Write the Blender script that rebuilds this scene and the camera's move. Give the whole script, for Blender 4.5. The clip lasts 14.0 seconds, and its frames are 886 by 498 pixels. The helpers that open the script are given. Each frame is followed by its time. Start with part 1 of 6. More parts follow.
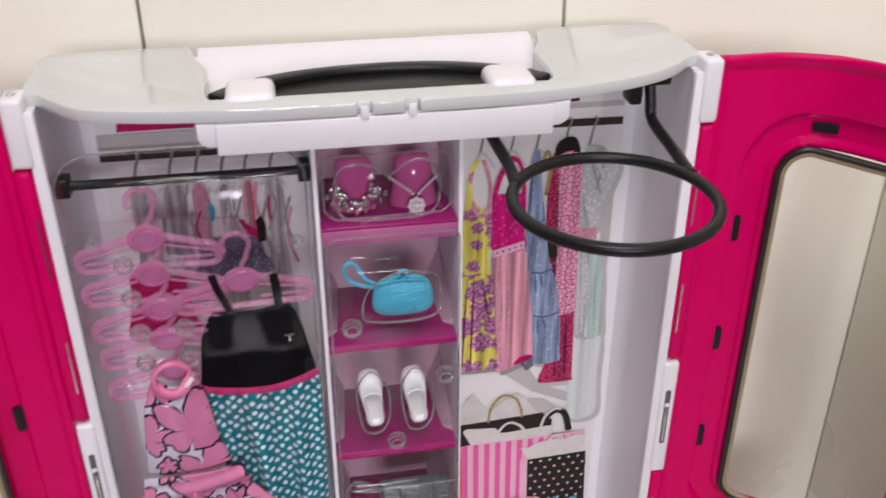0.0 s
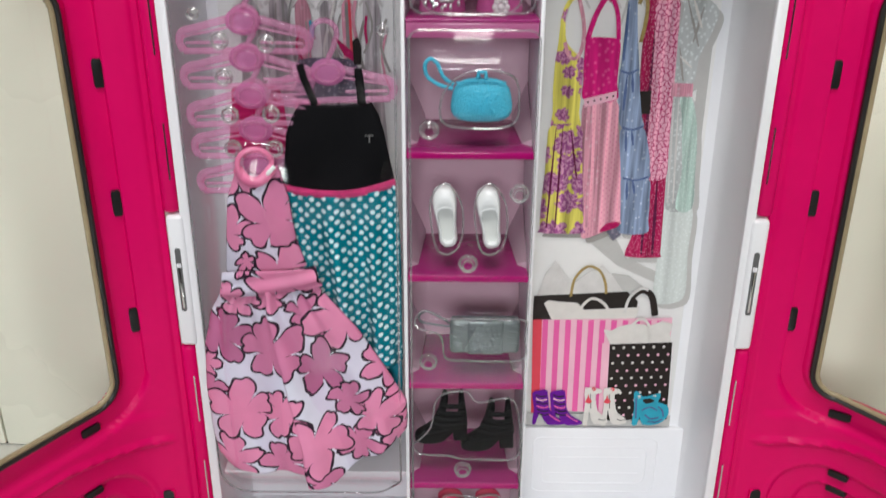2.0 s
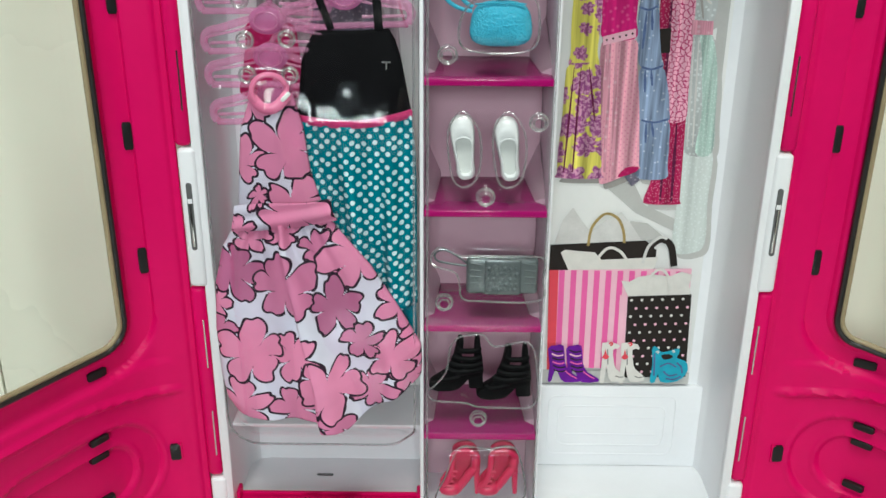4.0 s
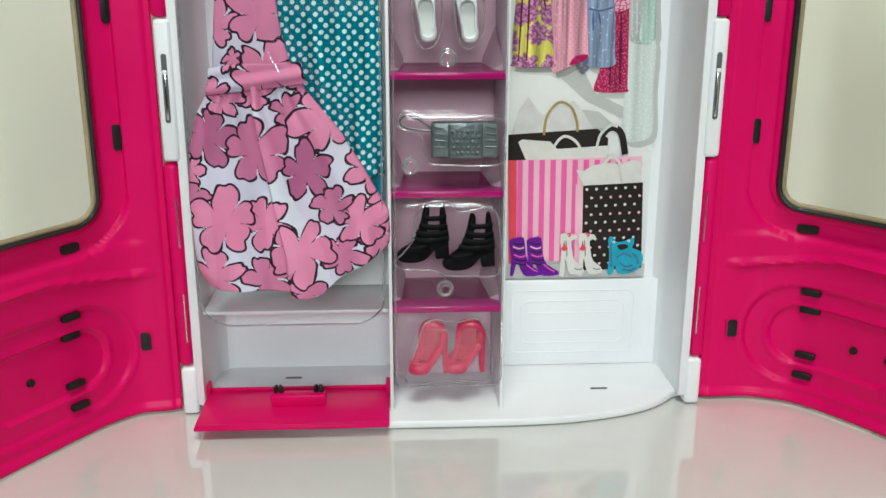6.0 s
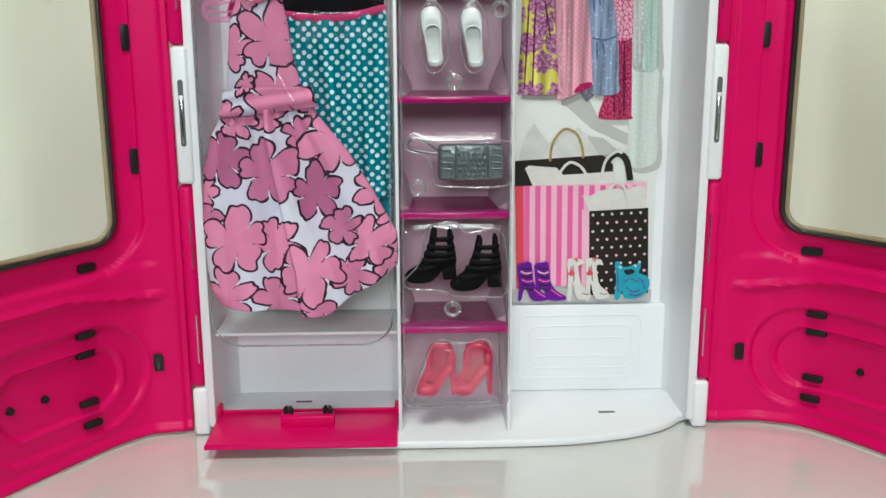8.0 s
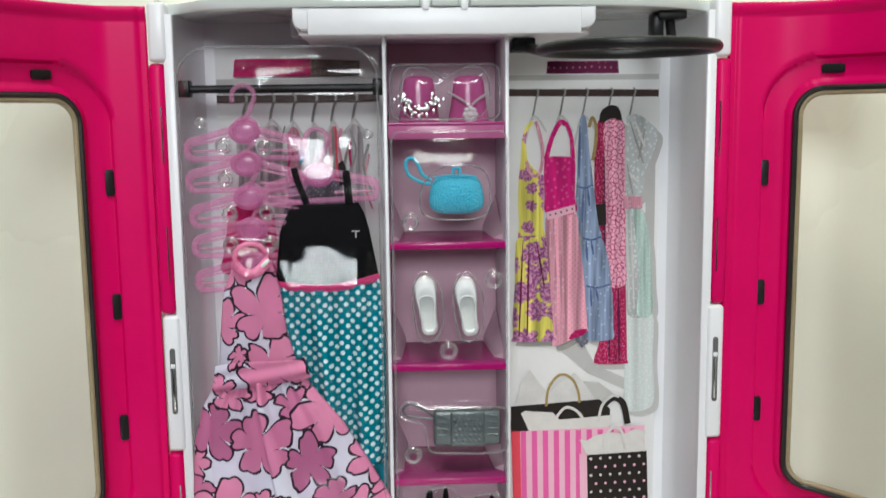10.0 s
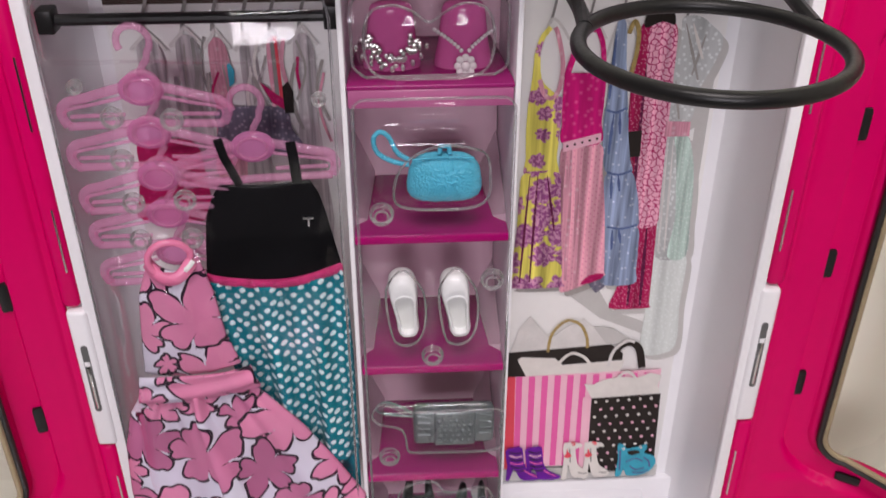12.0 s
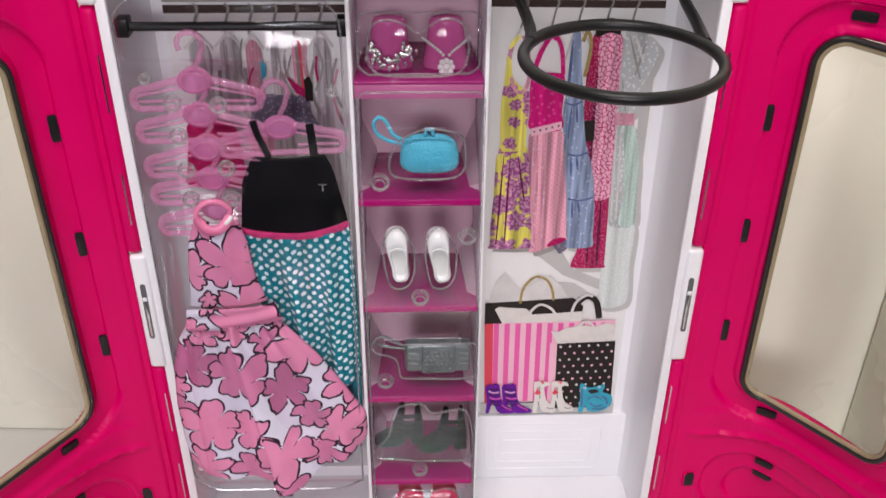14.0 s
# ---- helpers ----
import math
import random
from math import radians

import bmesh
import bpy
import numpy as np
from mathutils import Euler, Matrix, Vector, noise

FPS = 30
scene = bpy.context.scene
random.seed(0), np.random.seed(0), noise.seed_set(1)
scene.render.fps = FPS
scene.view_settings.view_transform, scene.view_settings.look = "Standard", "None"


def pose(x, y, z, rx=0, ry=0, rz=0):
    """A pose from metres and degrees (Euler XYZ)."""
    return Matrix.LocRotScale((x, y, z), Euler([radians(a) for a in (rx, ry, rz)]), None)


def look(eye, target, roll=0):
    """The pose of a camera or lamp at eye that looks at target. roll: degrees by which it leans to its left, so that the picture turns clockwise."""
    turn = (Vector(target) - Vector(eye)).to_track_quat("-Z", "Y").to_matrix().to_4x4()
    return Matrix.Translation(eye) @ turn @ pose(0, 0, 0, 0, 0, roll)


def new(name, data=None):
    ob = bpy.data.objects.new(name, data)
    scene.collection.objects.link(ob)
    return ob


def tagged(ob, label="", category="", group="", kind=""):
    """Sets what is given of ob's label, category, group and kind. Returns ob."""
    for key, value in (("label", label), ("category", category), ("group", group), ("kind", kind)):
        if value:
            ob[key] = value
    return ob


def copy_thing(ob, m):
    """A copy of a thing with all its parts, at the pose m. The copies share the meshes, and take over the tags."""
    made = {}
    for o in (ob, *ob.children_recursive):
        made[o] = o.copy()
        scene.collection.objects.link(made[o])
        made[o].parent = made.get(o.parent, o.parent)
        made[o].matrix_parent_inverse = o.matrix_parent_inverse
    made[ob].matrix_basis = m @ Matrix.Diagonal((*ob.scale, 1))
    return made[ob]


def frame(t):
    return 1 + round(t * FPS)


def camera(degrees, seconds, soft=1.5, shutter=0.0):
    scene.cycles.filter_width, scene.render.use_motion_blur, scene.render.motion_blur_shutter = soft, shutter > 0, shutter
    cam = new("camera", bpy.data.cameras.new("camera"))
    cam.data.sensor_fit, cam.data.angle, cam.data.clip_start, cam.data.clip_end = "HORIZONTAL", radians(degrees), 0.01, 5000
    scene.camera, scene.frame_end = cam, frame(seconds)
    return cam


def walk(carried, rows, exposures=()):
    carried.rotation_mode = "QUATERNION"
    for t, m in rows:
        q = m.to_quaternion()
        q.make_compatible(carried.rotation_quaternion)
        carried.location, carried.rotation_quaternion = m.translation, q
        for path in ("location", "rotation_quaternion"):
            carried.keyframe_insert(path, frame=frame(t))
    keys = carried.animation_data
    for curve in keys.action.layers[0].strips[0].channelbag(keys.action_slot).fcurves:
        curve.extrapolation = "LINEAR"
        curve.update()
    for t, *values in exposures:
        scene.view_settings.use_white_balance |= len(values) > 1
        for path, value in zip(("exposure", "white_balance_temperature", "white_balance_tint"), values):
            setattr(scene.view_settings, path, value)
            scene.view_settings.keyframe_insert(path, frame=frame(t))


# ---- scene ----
cam = camera(49.6, 14.0, shutter=0.3)
PATH = [
    (0, (-0.033, -0.318, 0.433), (0.264, 1.396, -0.554), -0.0),
    (0.5, (-0.023, -0.333, 0.433), (0.056, 1.378, -0.599), 1.0),
    (1, (-0.006, -0.346, 0.433), (0.008, 1.388, -0.563), 1.0),
    (1.5, (-0.004, -0.364, 0.395), (-0.004, 1.423, -0.503), 1.0),
    (2, (-0.008, -0.37, 0.341), (-0.018, 1.445, -0.498), 0.3),
    (2.5, (-0.011, -0.388, 0.311), (-0.03, 1.44, -0.498), 1.5),
    (2.7, (-0.007, -0.389, 0.315), (-0.026, 1.423, -0.532), 1.4),
    (4.8, (-0.018, -0.373, 0.28), (0.001, 1.513, -0.386), -0.7),
    (5, (-0.013, -0.375, 0.273), (0.018, 1.521, -0.362), -1.1),
    (5.5, (-0.015, -0.409, 0.239), (0.048, 1.5, -0.352), -1.1),
    (5.6, (-0.015, -0.419, 0.232), (0.045, 1.494, -0.348), -0.8),
    (6, (-0.023, -0.43, 0.209), (0.076, 1.484, -0.362), 0.1),
    (6.5, (-0.023, -0.432, 0.207), (0.066, 1.493, -0.328), 0.7),
    (7, (-0.018, -0.439, 0.201), (0.065, 1.5, -0.279), 0.0),
    (7.2, (-0.018, -0.441, 0.192), (0.065, 1.497, -0.295), -0.2),
    (9.3, (-0.018, -0.443, 0.222), (0.006, 1.529, -0.11), 0.1),
    (9.5, (-0.021, -0.436, 0.234), (0.037, 1.538, -0.083), 0.2),
    (10, (-0.018, -0.424, 0.272), (0.061, 1.555, -0.002), -0.7),
    (10.5, (-0.017, -0.419, 0.292), (0.074, 1.558, 0.001), -0.5),
    (11, (-0.018, -0.396, 0.317), (0.05, 1.553, -0.126), -1.0),
    (11.5, (-0.011, -0.332, 0.357), (0.077, 1.507, -0.424), -0.4),
    (12, (-0.011, -0.279, 0.378), (0.085, 1.417, -0.678), 0.0),
    (12.5, (-0.007, -0.307, 0.417), (0.077, 1.264, -0.818), 2.8),
    (13, (0.003, -0.346, 0.423), (0.053, 1.257, -0.772), 1.9),
    (13.5, (0.005, -0.351, 0.422), (0.032, 1.261, -0.761), 0.6),
    (14, (-0.001, -0.355, 0.413), (0.054, 1.328, -0.666), 0.4),
]
walk(cam, [(t, look(e, g, r)) for t, e, g, r in PATH], [(0, -0.62, 6450, 24), (0.5, -0.55, 6400, 24), (1, -0.5, 6400, 24), (1.5, -0.46, 6400, 22), (2, -0.38, 6350, 8), (2.6, -0.34, 6200, 1), (5, -0.32, 6200, -3), (9.5, -0.36, 6200, 0), (10.5, -0.46, 6350, 15), (11, -0.48, 6400, 22), (12, -0.54, 6600, 22), (14, -0.4, 6550, 20)])


# ---- light: a tall window in front of the worktop and a ceiling lamp above it ----
world = bpy.data.worlds.new("world")
world.use_nodes = True
scene.world = world
wn = world.node_tree.nodes
sky = wn.new("ShaderNodeTexSky")
sky.sky_type, sky.sun_disc, sky.sun_elevation, sky.sun_rotation = "NISHITA", False, radians(40), radians(180)
world.node_tree.links.new(sky.outputs[0], wn["Background"].inputs[0])
wn["Background"].inputs[1].default_value = 0.08


def area(name, m, sx, sy, watts, color):
    data = bpy.data.lights.new(name, "AREA")
    data.shape, data.size, data.size_y, data.energy, data.color = "RECTANGLE", sx, sy, watts, color
    ob = new(name, data)
    ob.matrix_world = m
    return ob


area("window_light", look((-0.1, -2.58, 0.98), (0, 0, 0.2)), 0.80, 0.50, 42, (0.96, 0.97, 1.0))
area("ceiling_lamp_light", look((-0.06, -0.72, 1.52), (0.0, -0.50, 0.1)), 0.5, 0.5, 20, (1.0, 0.97, 0.93))


# ---- materials ----
def material(name, color, rough=0.4, metal=0.0, vary=0.06, scale=60.0, bump=0.0, bump_scale=300.0, spec=0.5, coat=0.0, clear=0.0, random_hue=0.0):
    """A principled surface with colour variation at two scales and a fine bump; clear: the share that lets light through."""
    m = bpy.data.materials.new(name)
    m.use_nodes = True
    nt = m.node_tree
    n, l = nt.nodes, nt.links
    b = n["Principled BSDF"]
    b.inputs["Roughness"].default_value, b.inputs["Metallic"].default_value = rough, metal
    b.inputs["Specular IOR Level"].default_value, b.inputs["Coat Weight"].default_value = spec, coat
    tc = n.new("ShaderNodeTexCoord")
    big, small = n.new("ShaderNodeTexNoise"), n.new("ShaderNodeTexNoise")
    big.inputs["Scale"].default_value, small.inputs["Scale"].default_value = scale, scale * 9
    big.inputs["Detail"].default_value = 4
    for k in (big, small):
        l.new(tc.outputs["Object"], k.inputs["Vector"])
    mix = n.new("ShaderNodeMath")
    mix.operation = "MULTIPLY_ADD"
    l.new(small.outputs[0], mix.inputs[0])
    mix.inputs[1].default_value = 0.4
    l.new(big.outputs[0], mix.inputs[2])
    ramp = n.new("ShaderNodeMapRange")
    ramp.inputs[1].default_value, ramp.inputs[2].default_value = 0.4, 1.0
    ramp.inputs[3].default_value, ramp.inputs[4].default_value = 1 - vary, 1 + vary
    l.new(mix.outputs[0], ramp.inputs[0])
    mul = n.new("ShaderNodeVectorMath")
    mul.operation = "SCALE"
    mul.inputs[0].default_value = color
    l.new(ramp.outputs[0], mul.inputs["Scale"])
    l.new(mul.outputs[0], b.inputs["Base Color"])
    rr = n.new("ShaderNodeMapRange")
    rr.inputs[1].default_value, rr.inputs[2].default_value = 0.3, 0.8
    rr.inputs[3].default_value, rr.inputs[4].default_value = max(rough - 0.06, 0.02), rough + 0.08
    l.new(big.outputs[0], rr.inputs[0])
    l.new(rr.outputs[0], b.inputs["Roughness"])
    if bump:
        bn, bt = n.new("ShaderNodeBump"), n.new("ShaderNodeTexNoise")
        bt.inputs["Scale"].default_value = bump_scale
        bn.inputs["Strength"].default_value, bn.inputs["Distance"].default_value = bump, 0.001
        l.new(tc.outputs["Object"], bt.inputs["Vector"])
        l.new(bt.outputs[0], bn.inputs["Height"])
        l.new(bn.outputs[0], b.inputs["Normal"])
    if clear:
        tr, mx = n.new("ShaderNodeBsdfTransparent"), n.new("ShaderNodeMixShader")
        tr.inputs[0].default_value = (*[0.35 + 0.65 * c ** 0.5 for c in color], 1)
        mx.inputs[0].default_value = clear
        l.new(b.outputs[0], mx.inputs[1])
        l.new(tr.outputs[0], mx.inputs[2])
        l.new(mx.outputs[0], n["Material Output"].inputs[0])
    return m


def clear_sheet(name, tint, gloss_rough=0.03, ior=1.45, wave=0.0, haze=0.0):
    """A thin clear plastic sheet: see-through, with a Fresnel gloss."""
    m = bpy.data.materials.new(name)
    m.use_nodes = True
    n, l = m.node_tree.nodes, m.node_tree.links
    n.remove(n["Principled BSDF"])
    tr, gl, fr, mx = (n.new("ShaderNode" + k) for k in ("BsdfTransparent", "BsdfGlossy", "Fresnel", "MixShader"))
    tr.inputs[0].default_value = (*tint, 1)
    gl.inputs["Roughness"].default_value = gloss_rough
    fr.inputs["IOR"].default_value = ior
    l.new(fr.outputs[0], mx.inputs[0])
    l.new(tr.outputs[0], mx.inputs[1])
    l.new(gl.outputs[0], mx.inputs[2])
    last = mx.outputs[0]
    if haze:
        df, m2 = n.new("ShaderNodeBsdfDiffuse"), n.new("ShaderNodeMixShader")
        df.inputs[0].default_value = (0.8, 0.8, 0.8, 1)
        m2.inputs[0].default_value = haze
        l.new(last, m2.inputs[1])
        l.new(df.outputs[0], m2.inputs[2])
        last = m2.outputs[0]
    if wave:
        tc, tx, bp = n.new("ShaderNodeTexCoord"), n.new("ShaderNodeTexNoise"), n.new("ShaderNodeBump")
        tx.inputs["Scale"].default_value = 45
        bp.inputs["Strength"].default_value, bp.inputs["Distance"].default_value = wave, 0.004
        l.new(tc.outputs["Object"], tx.inputs["Vector"])
        l.new(tx.outputs[0], bp.inputs["Height"])
        l.new(bp.outputs[0], gl.inputs["Normal"])
        l.new(bp.outputs[0], fr.inputs["Normal"])
    l.new(last, n["Material Output"].inputs[0])
    return m


WHITE = material("white_plastic", (0.80, 0.80, 0.82), 0.34, vary=0.02, bump=0.03, bump_scale=1200)
ROOF = material("glossy_white_plastic", (0.60, 0.63, 0.61), 0.06, vary=0.02)
PINK = material("hot_pink_plastic", (0.63, 0.0003, 0.108), 0.36, spec=0.14, vary=0.05, scale=25, bump=0.06, bump_scale=90)
SHELF = material("magenta_plastic", (0.40, 0.018, 0.19), 0.22, vary=0.06, clear=0.30)
EDGE = material("bright_magenta_edge", (0.46, 0.002, 0.17), 0.22, vary=0.05, clear=0.10)
GUSSET = material("pale_pink_clear_plastic", (0.80, 0.62, 0.70), 0.2, vary=0.04, clear=0.35)
LIP = material("pale_magenta_clear_plastic", (0.66, 0.20, 0.42), 0.16, vary=0.05, clear=0.45)
MAUVE = material("pale_mauve_card", (0.58, 0.38, 0.45), 0.45, vary=0.05, scale=30)
BLACK = material("black_plastic", (0.010, 0.010, 0.010), 0.38, spec=0.3, vary=0.2, bump=0.1)
RUBBER = material("black_gasket", (0.015, 0.014, 0.013), 0.4, vary=0.2)
BRONZE = material("brown_trim", (0.30, 0.24, 0.14), 0.4, vary=0.2)
# dark grey that stands in for the shade inside slots
SLOT = material("grey_slot_shadow", (0.10, 0.10, 0.10), 0.5)
CHROME = material("steel_pin", (0.7, 0.7, 0.7), 0.18, metal=1.0)
TILE = material("cream_glazed_tile", (0.90, 0.91, 0.775), 0.30, vary=0.03, scale=6, bump=0.03, bump_scale=14)
GROUT = material("grey_grout", (0.12, 0.12, 0.11), 0.8)
TABLE = material("white_glossy_stone", (0.66, 0.66, 0.63), 0.06, spec=0.8, vary=0.04, scale=9, coat=0.6)
# kept dark so the unseen room adds little fill and reflection
PAINT = material("warm_grey_room_paint", (0.10, 0.095, 0.09), 0.6, vary=0.03, scale=3)
PANE = clear_sheet("clear_window_plastic", (0.96, 0.96, 0.94), 0.02, ior=1.22)


# ---- small mesh tools ----
def part(name, bm, mat, parent=None, label="", smooth=True, angle=35):
    """Links a bmesh as one mesh object, under a thing or a part."""
    me = bpy.data.meshes.new(name)
    bm.normal_update()
    if smooth:
        for f in bm.faces:
            f.smooth = True
        for e in bm.edges:
            if len(e.link_faces) == 2 and e.calc_face_angle(0) > radians(angle):
                e.smooth = False
    bm.to_mesh(me)
    bm.free()
    me.materials.append(mat)
    ob = new(name, me)
    if parent is not None:
        ob.parent = parent
    if label:
        ob["label"] = label
    return ob


def box(x0, x1, y0, y1, z0, z1, bevel=0.0, bm=None, segs=2):
    own = bmesh.new()
    bmesh.ops.create_cube(own, size=1)
    for v in own.verts:
        v.co = Vector(((x0 + x1) / 2 + v.co.x * (x1 - x0), (y0 + y1) / 2 + v.co.y * (y1 - y0), (z0 + z1) / 2 + v.co.z * (z1 - z0)))
    if bevel:
        bmesh.ops.bevel(own, geom=own.edges[:], offset=bevel, segments=segs, affect="EDGES", profile=0.5)
    return joined(bm, own)


def joined(bm, own):
    if bm is None:
        return own
    me = bpy.data.meshes.new("join")
    own.to_mesh(me)
    own.free()
    bm.from_mesh(me)
    bpy.data.meshes.remove(me)
    return bm


def prism(pts, lo, hi, axis="z", bevel=0.0, bm=None):
    """A polygon drawn in the two other axes, pulled out along the axis from lo to hi."""
    own = bmesh.new()

    def place(a, b, c):
        return {"z": (a, b, c), "y": (a, c, b), "x": (c, a, b)}[axis]
    lower = [own.verts.new(place(a, b, lo)) for a, b in pts]
    upper = [own.verts.new(place(a, b, hi)) for a, b in pts]
    own.faces.new(lower)
    own.faces.new(upper)
    for i in range(len(pts)):
        j = (i + 1) % len(pts)
        own.faces.new((lower[i], lower[j], upper[j], upper[i]))
    bmesh.ops.recalc_face_normals(own, faces=own.faces[:])
    if bevel:
        es = [e for e in own.edges if len({v in lower for v in e.verts}) == 1]
        bmesh.ops.bevel(own, geom=es, offset=bevel, segments=2, affect="EDGES", profile=0.5)
    return joined(bm, own)


def tube(pts, r, closed=False, sides=10, bm=None, flat=1.0):
    """A round bar swept along points; flat squeezes it along y."""
    own = bmesh.new()
    pts = [Vector(p) for p in pts]
    n, rings = len(pts), []
    ref = Vector((0.13, 0.9, 0.41)).normalized()
    for i, p in enumerate(pts):
        a = pts[(i - 1) % n] if closed or i else p
        b = pts[(i + 1) % n] if closed or i < n - 1 else p
        d = (b - a).normalized()
        s = d.cross(ref).normalized()
        u = d.cross(s)
        rr = r[i] if isinstance(r, (list, tuple)) else r
        ring = []
        for k in range(sides):
            q = s * math.cos(k * math.tau / sides) * rr + u * math.sin(k * math.tau / sides) * rr
            q.y *= flat
            ring.append(own.verts.new(p + q))
        rings.append(ring)
    for i in range(n if closed else n - 1):
        a, b = rings[i], rings[(i + 1) % n]
        for k in range(sides):
            own.faces.new((a[k], a[(k + 1) % sides], b[(k + 1) % sides], b[k]))
    if not closed:
        own.faces.new(rings[0][::-1])
        own.faces.new(rings[-1])
    bmesh.ops.recalc_face_normals(own, faces=own.faces[:])
    return joined(bm, own)


def spline(pts, steps=8, closed=False):
    """A smooth line through points (Catmull-Rom), in two or three dimensions."""
    pts = [np.array(p, float) for p in pts]
    n, out = len(pts), []
    for i in range(n if closed else n - 1):
        g = (lambda k: pts[k % n]) if closed else (lambda k: pts[min(max(k, 0), n - 1)])
        p0, p1, p2, p3 = g(i - 1), g(i), g(i + 1), g(i + 2)
        for k in range(steps):
            t = k / steps
            out.append(0.5 * (2 * p1 + (p2 - p0) * t + (2 * p0 - 5 * p1 + 4 * p2 - p3) * t * t + (3 * p1 - p0 - 3 * p2 + p3) * t ** 3))
    if not closed:
        out.append(pts[-1])
    return [tuple(float(c) for c in p) for p in out]


def rounded(x0, x1, z0, z1, r, n=6):
    """Corner points of a rounded rectangle."""
    out = []
    for cx, cz, a in ((x1 - r, z1 - r, 0), (x0 + r, z1 - r, 90), (x0 + r, z0 + r, 180), (x1 - r, z0 + r, 270)):
        for k in range(n + 1):
            t = radians(a + 90 * k / n)
            out.append((cx + r * math.cos(t), cz + r * math.sin(t)))
    return out


def empty(name, label, category, group=""):
    return tagged(new(name), label, category, group)


def ss(a, b, x):
    t = min(max((x - a) / (b - a), 0), 1)
    return t * t * (3 - 2 * t)


# ---- the room: worktop, tiled wall, plain unseen walls ----
WALL_TURN = -2.5


def wall_y(x):
    return 0.0785 - 0.0436 * x


counter = part("worktop", prism([(-1.5, wall_y(-1.5) + 0.003), (-1.5, -0.34), (1.5, -0.34), (1.5, wall_y(1.5) + 0.003)], -0.03, 0.0, bevel=0.002), TABLE)
tagged(counter, "polished white stone worktop against a tiled wall", "worktop", kind="structure")
base = part("worktop_base", prism([(-1.5, 0.02), (-1.5, -0.31), (1.5, -0.31), (1.5, 0.0)], -0.9, -0.03), PAINT)
tagged(base, "plain painted base under the worktop", "wall", kind="structure")
north = part("wall_north", box(-1.65, 1.65, 0.006, 0.12, -0.9, 1.6), GROUT, smooth=False)
north.matrix_world = pose(0, 0.0785, 0, 0, 0, WALL_TURN)
tagged(north, "wall of tall cream glazed tiles with dark joints", "wall", kind="structure")
tile_mesh = None
for k in range(-8, 9):
    for row in range(2):
        bm = box(-0.0878, 0.0878, 0, 0.008, 0, 0.62, 0.0008)
        if tile_mesh is None:
            t_ob = part("tile", bm, TILE, north)
            tile_mesh = t_ob.data
        else:
            bm.free()
            t_ob = new("tile", tile_mesh)
            t_ob.parent = north
        t_ob.location = (-0.0005 + k * 0.1768, 0, 0.0003 + row * 0.622)
SIDE_X = 0.255
side_wall = part("wall_side", box(SIDE_X + 0.006, SIDE_X + 0.10, -0.338, wall_y(SIDE_X) - 0.0005, 0.0003, 1.6), GROUT, smooth=False)
tagged(side_wall, "cream glazed tiled side wall standing on the worktop", "wall", kind="structure")
for k in range(2):
    for row in range(2):
        t_ob = new("tile", tile_mesh)
        t_ob.parent = side_wall
        t_ob.matrix_basis = pose(SIDE_X, wall_y(SIDE_X) - 0.0895 - k * 0.1768, 0.0003 + row * 0.622, 0, 0, -90)
# unseen floor, ceiling and walls, added to close the room around the lights
floor_ob = part("floor", box(-1.7, 1.7, -2.75, 0.1, -0.95, -0.9), PAINT, smooth=False)
ceil_ob = part("ceiling", box(-1.7, 1.7, -2.75, 0.2, 1.6, 1.65), PAINT, smooth=False)
west = part("wall_west", box(-1.7, -1.65, -2.75, 0.2, -0.9, 1.6), PAINT, smooth=False)
east = part("wall_east", box(1.65, 1.7, -2.75, 0.2, -0.9, 1.6), PAINT, smooth=False)
bm = box(-1.65, -0.6, -2.75, -2.65, -0.9, 1.6)
box(0.4, 1.65, -2.75, -2.65, -0.9, 1.6, bm=bm)
box(-0.6, 0.4, -2.75, -2.65, -0.9, 0.66, bm=bm)
box(-0.6, 0.4, -2.75, -2.65, 1.30, 1.6, bm=bm)
south = part("wall_south", bm, PAINT, smooth=False)
for o, lab, cat in ((floor_ob, "plain grey room floor, unseen", "floor"), (ceil_ob, "plain grey painted ceiling, unseen", "ceiling"), (west, "plain grey painted wall, unseen", "wall"),
                    (east, "plain grey painted wall, unseen", "wall"), (south, "unseen grey painted wall with a bright window opening", "wall")):
    tagged(o, lab, cat, kind="structure")
win = part("window_1", box(-0.265, -0.253, -2.52, -2.50, 0.64, 1.32, 0.002), PAINT)
tagged(win, "grey window bars in the bright opening", "window", kind="structure")
part("window_bar", box(0.045, 0.057, -2.52, -2.50, 0.64, 1.32, 0.002), PAINT, win)

# ---- the toy wardrobe ----
wardrobe = empty("toy_wardrobe", "white and hot pink plastic toy wardrobe with both doors open", "toy wardrobe")
TOP = 0.321
plan = spline([(-0.1205, 0.004), (-0.114, 0.001), (-0.108, -0.006), (-0.098, -0.015), (-0.08, -0.020), (-0.05, -0.0235), (0, -0.0245), (0.05, -0.0235),
               (0.08, -0.018), (0.098, -0.011), (0.108, -0.004), (0.114, 0.002), (0.1205, 0.005)], 5)
part("floor_tray", prism(plan + [(0.1205, 0.046), (-0.1205, 0.046)], 0.0005, 0.0045, bevel=0.0012), WHITE, wardrobe)
notch = [(0.0660, 0.0400), (0.0640, 0.0300), (0.0600, 0.0200), (0.0597, -0.004), (0.0590, -0.0105), (0.0565, -0.013), (-0.0565, -0.013), (-0.0590, -0.0105), (-0.0597, -0.004), (-0.0600, 0.0200), (-0.0640, 0.0300), (-0.0660, 0.0400)]


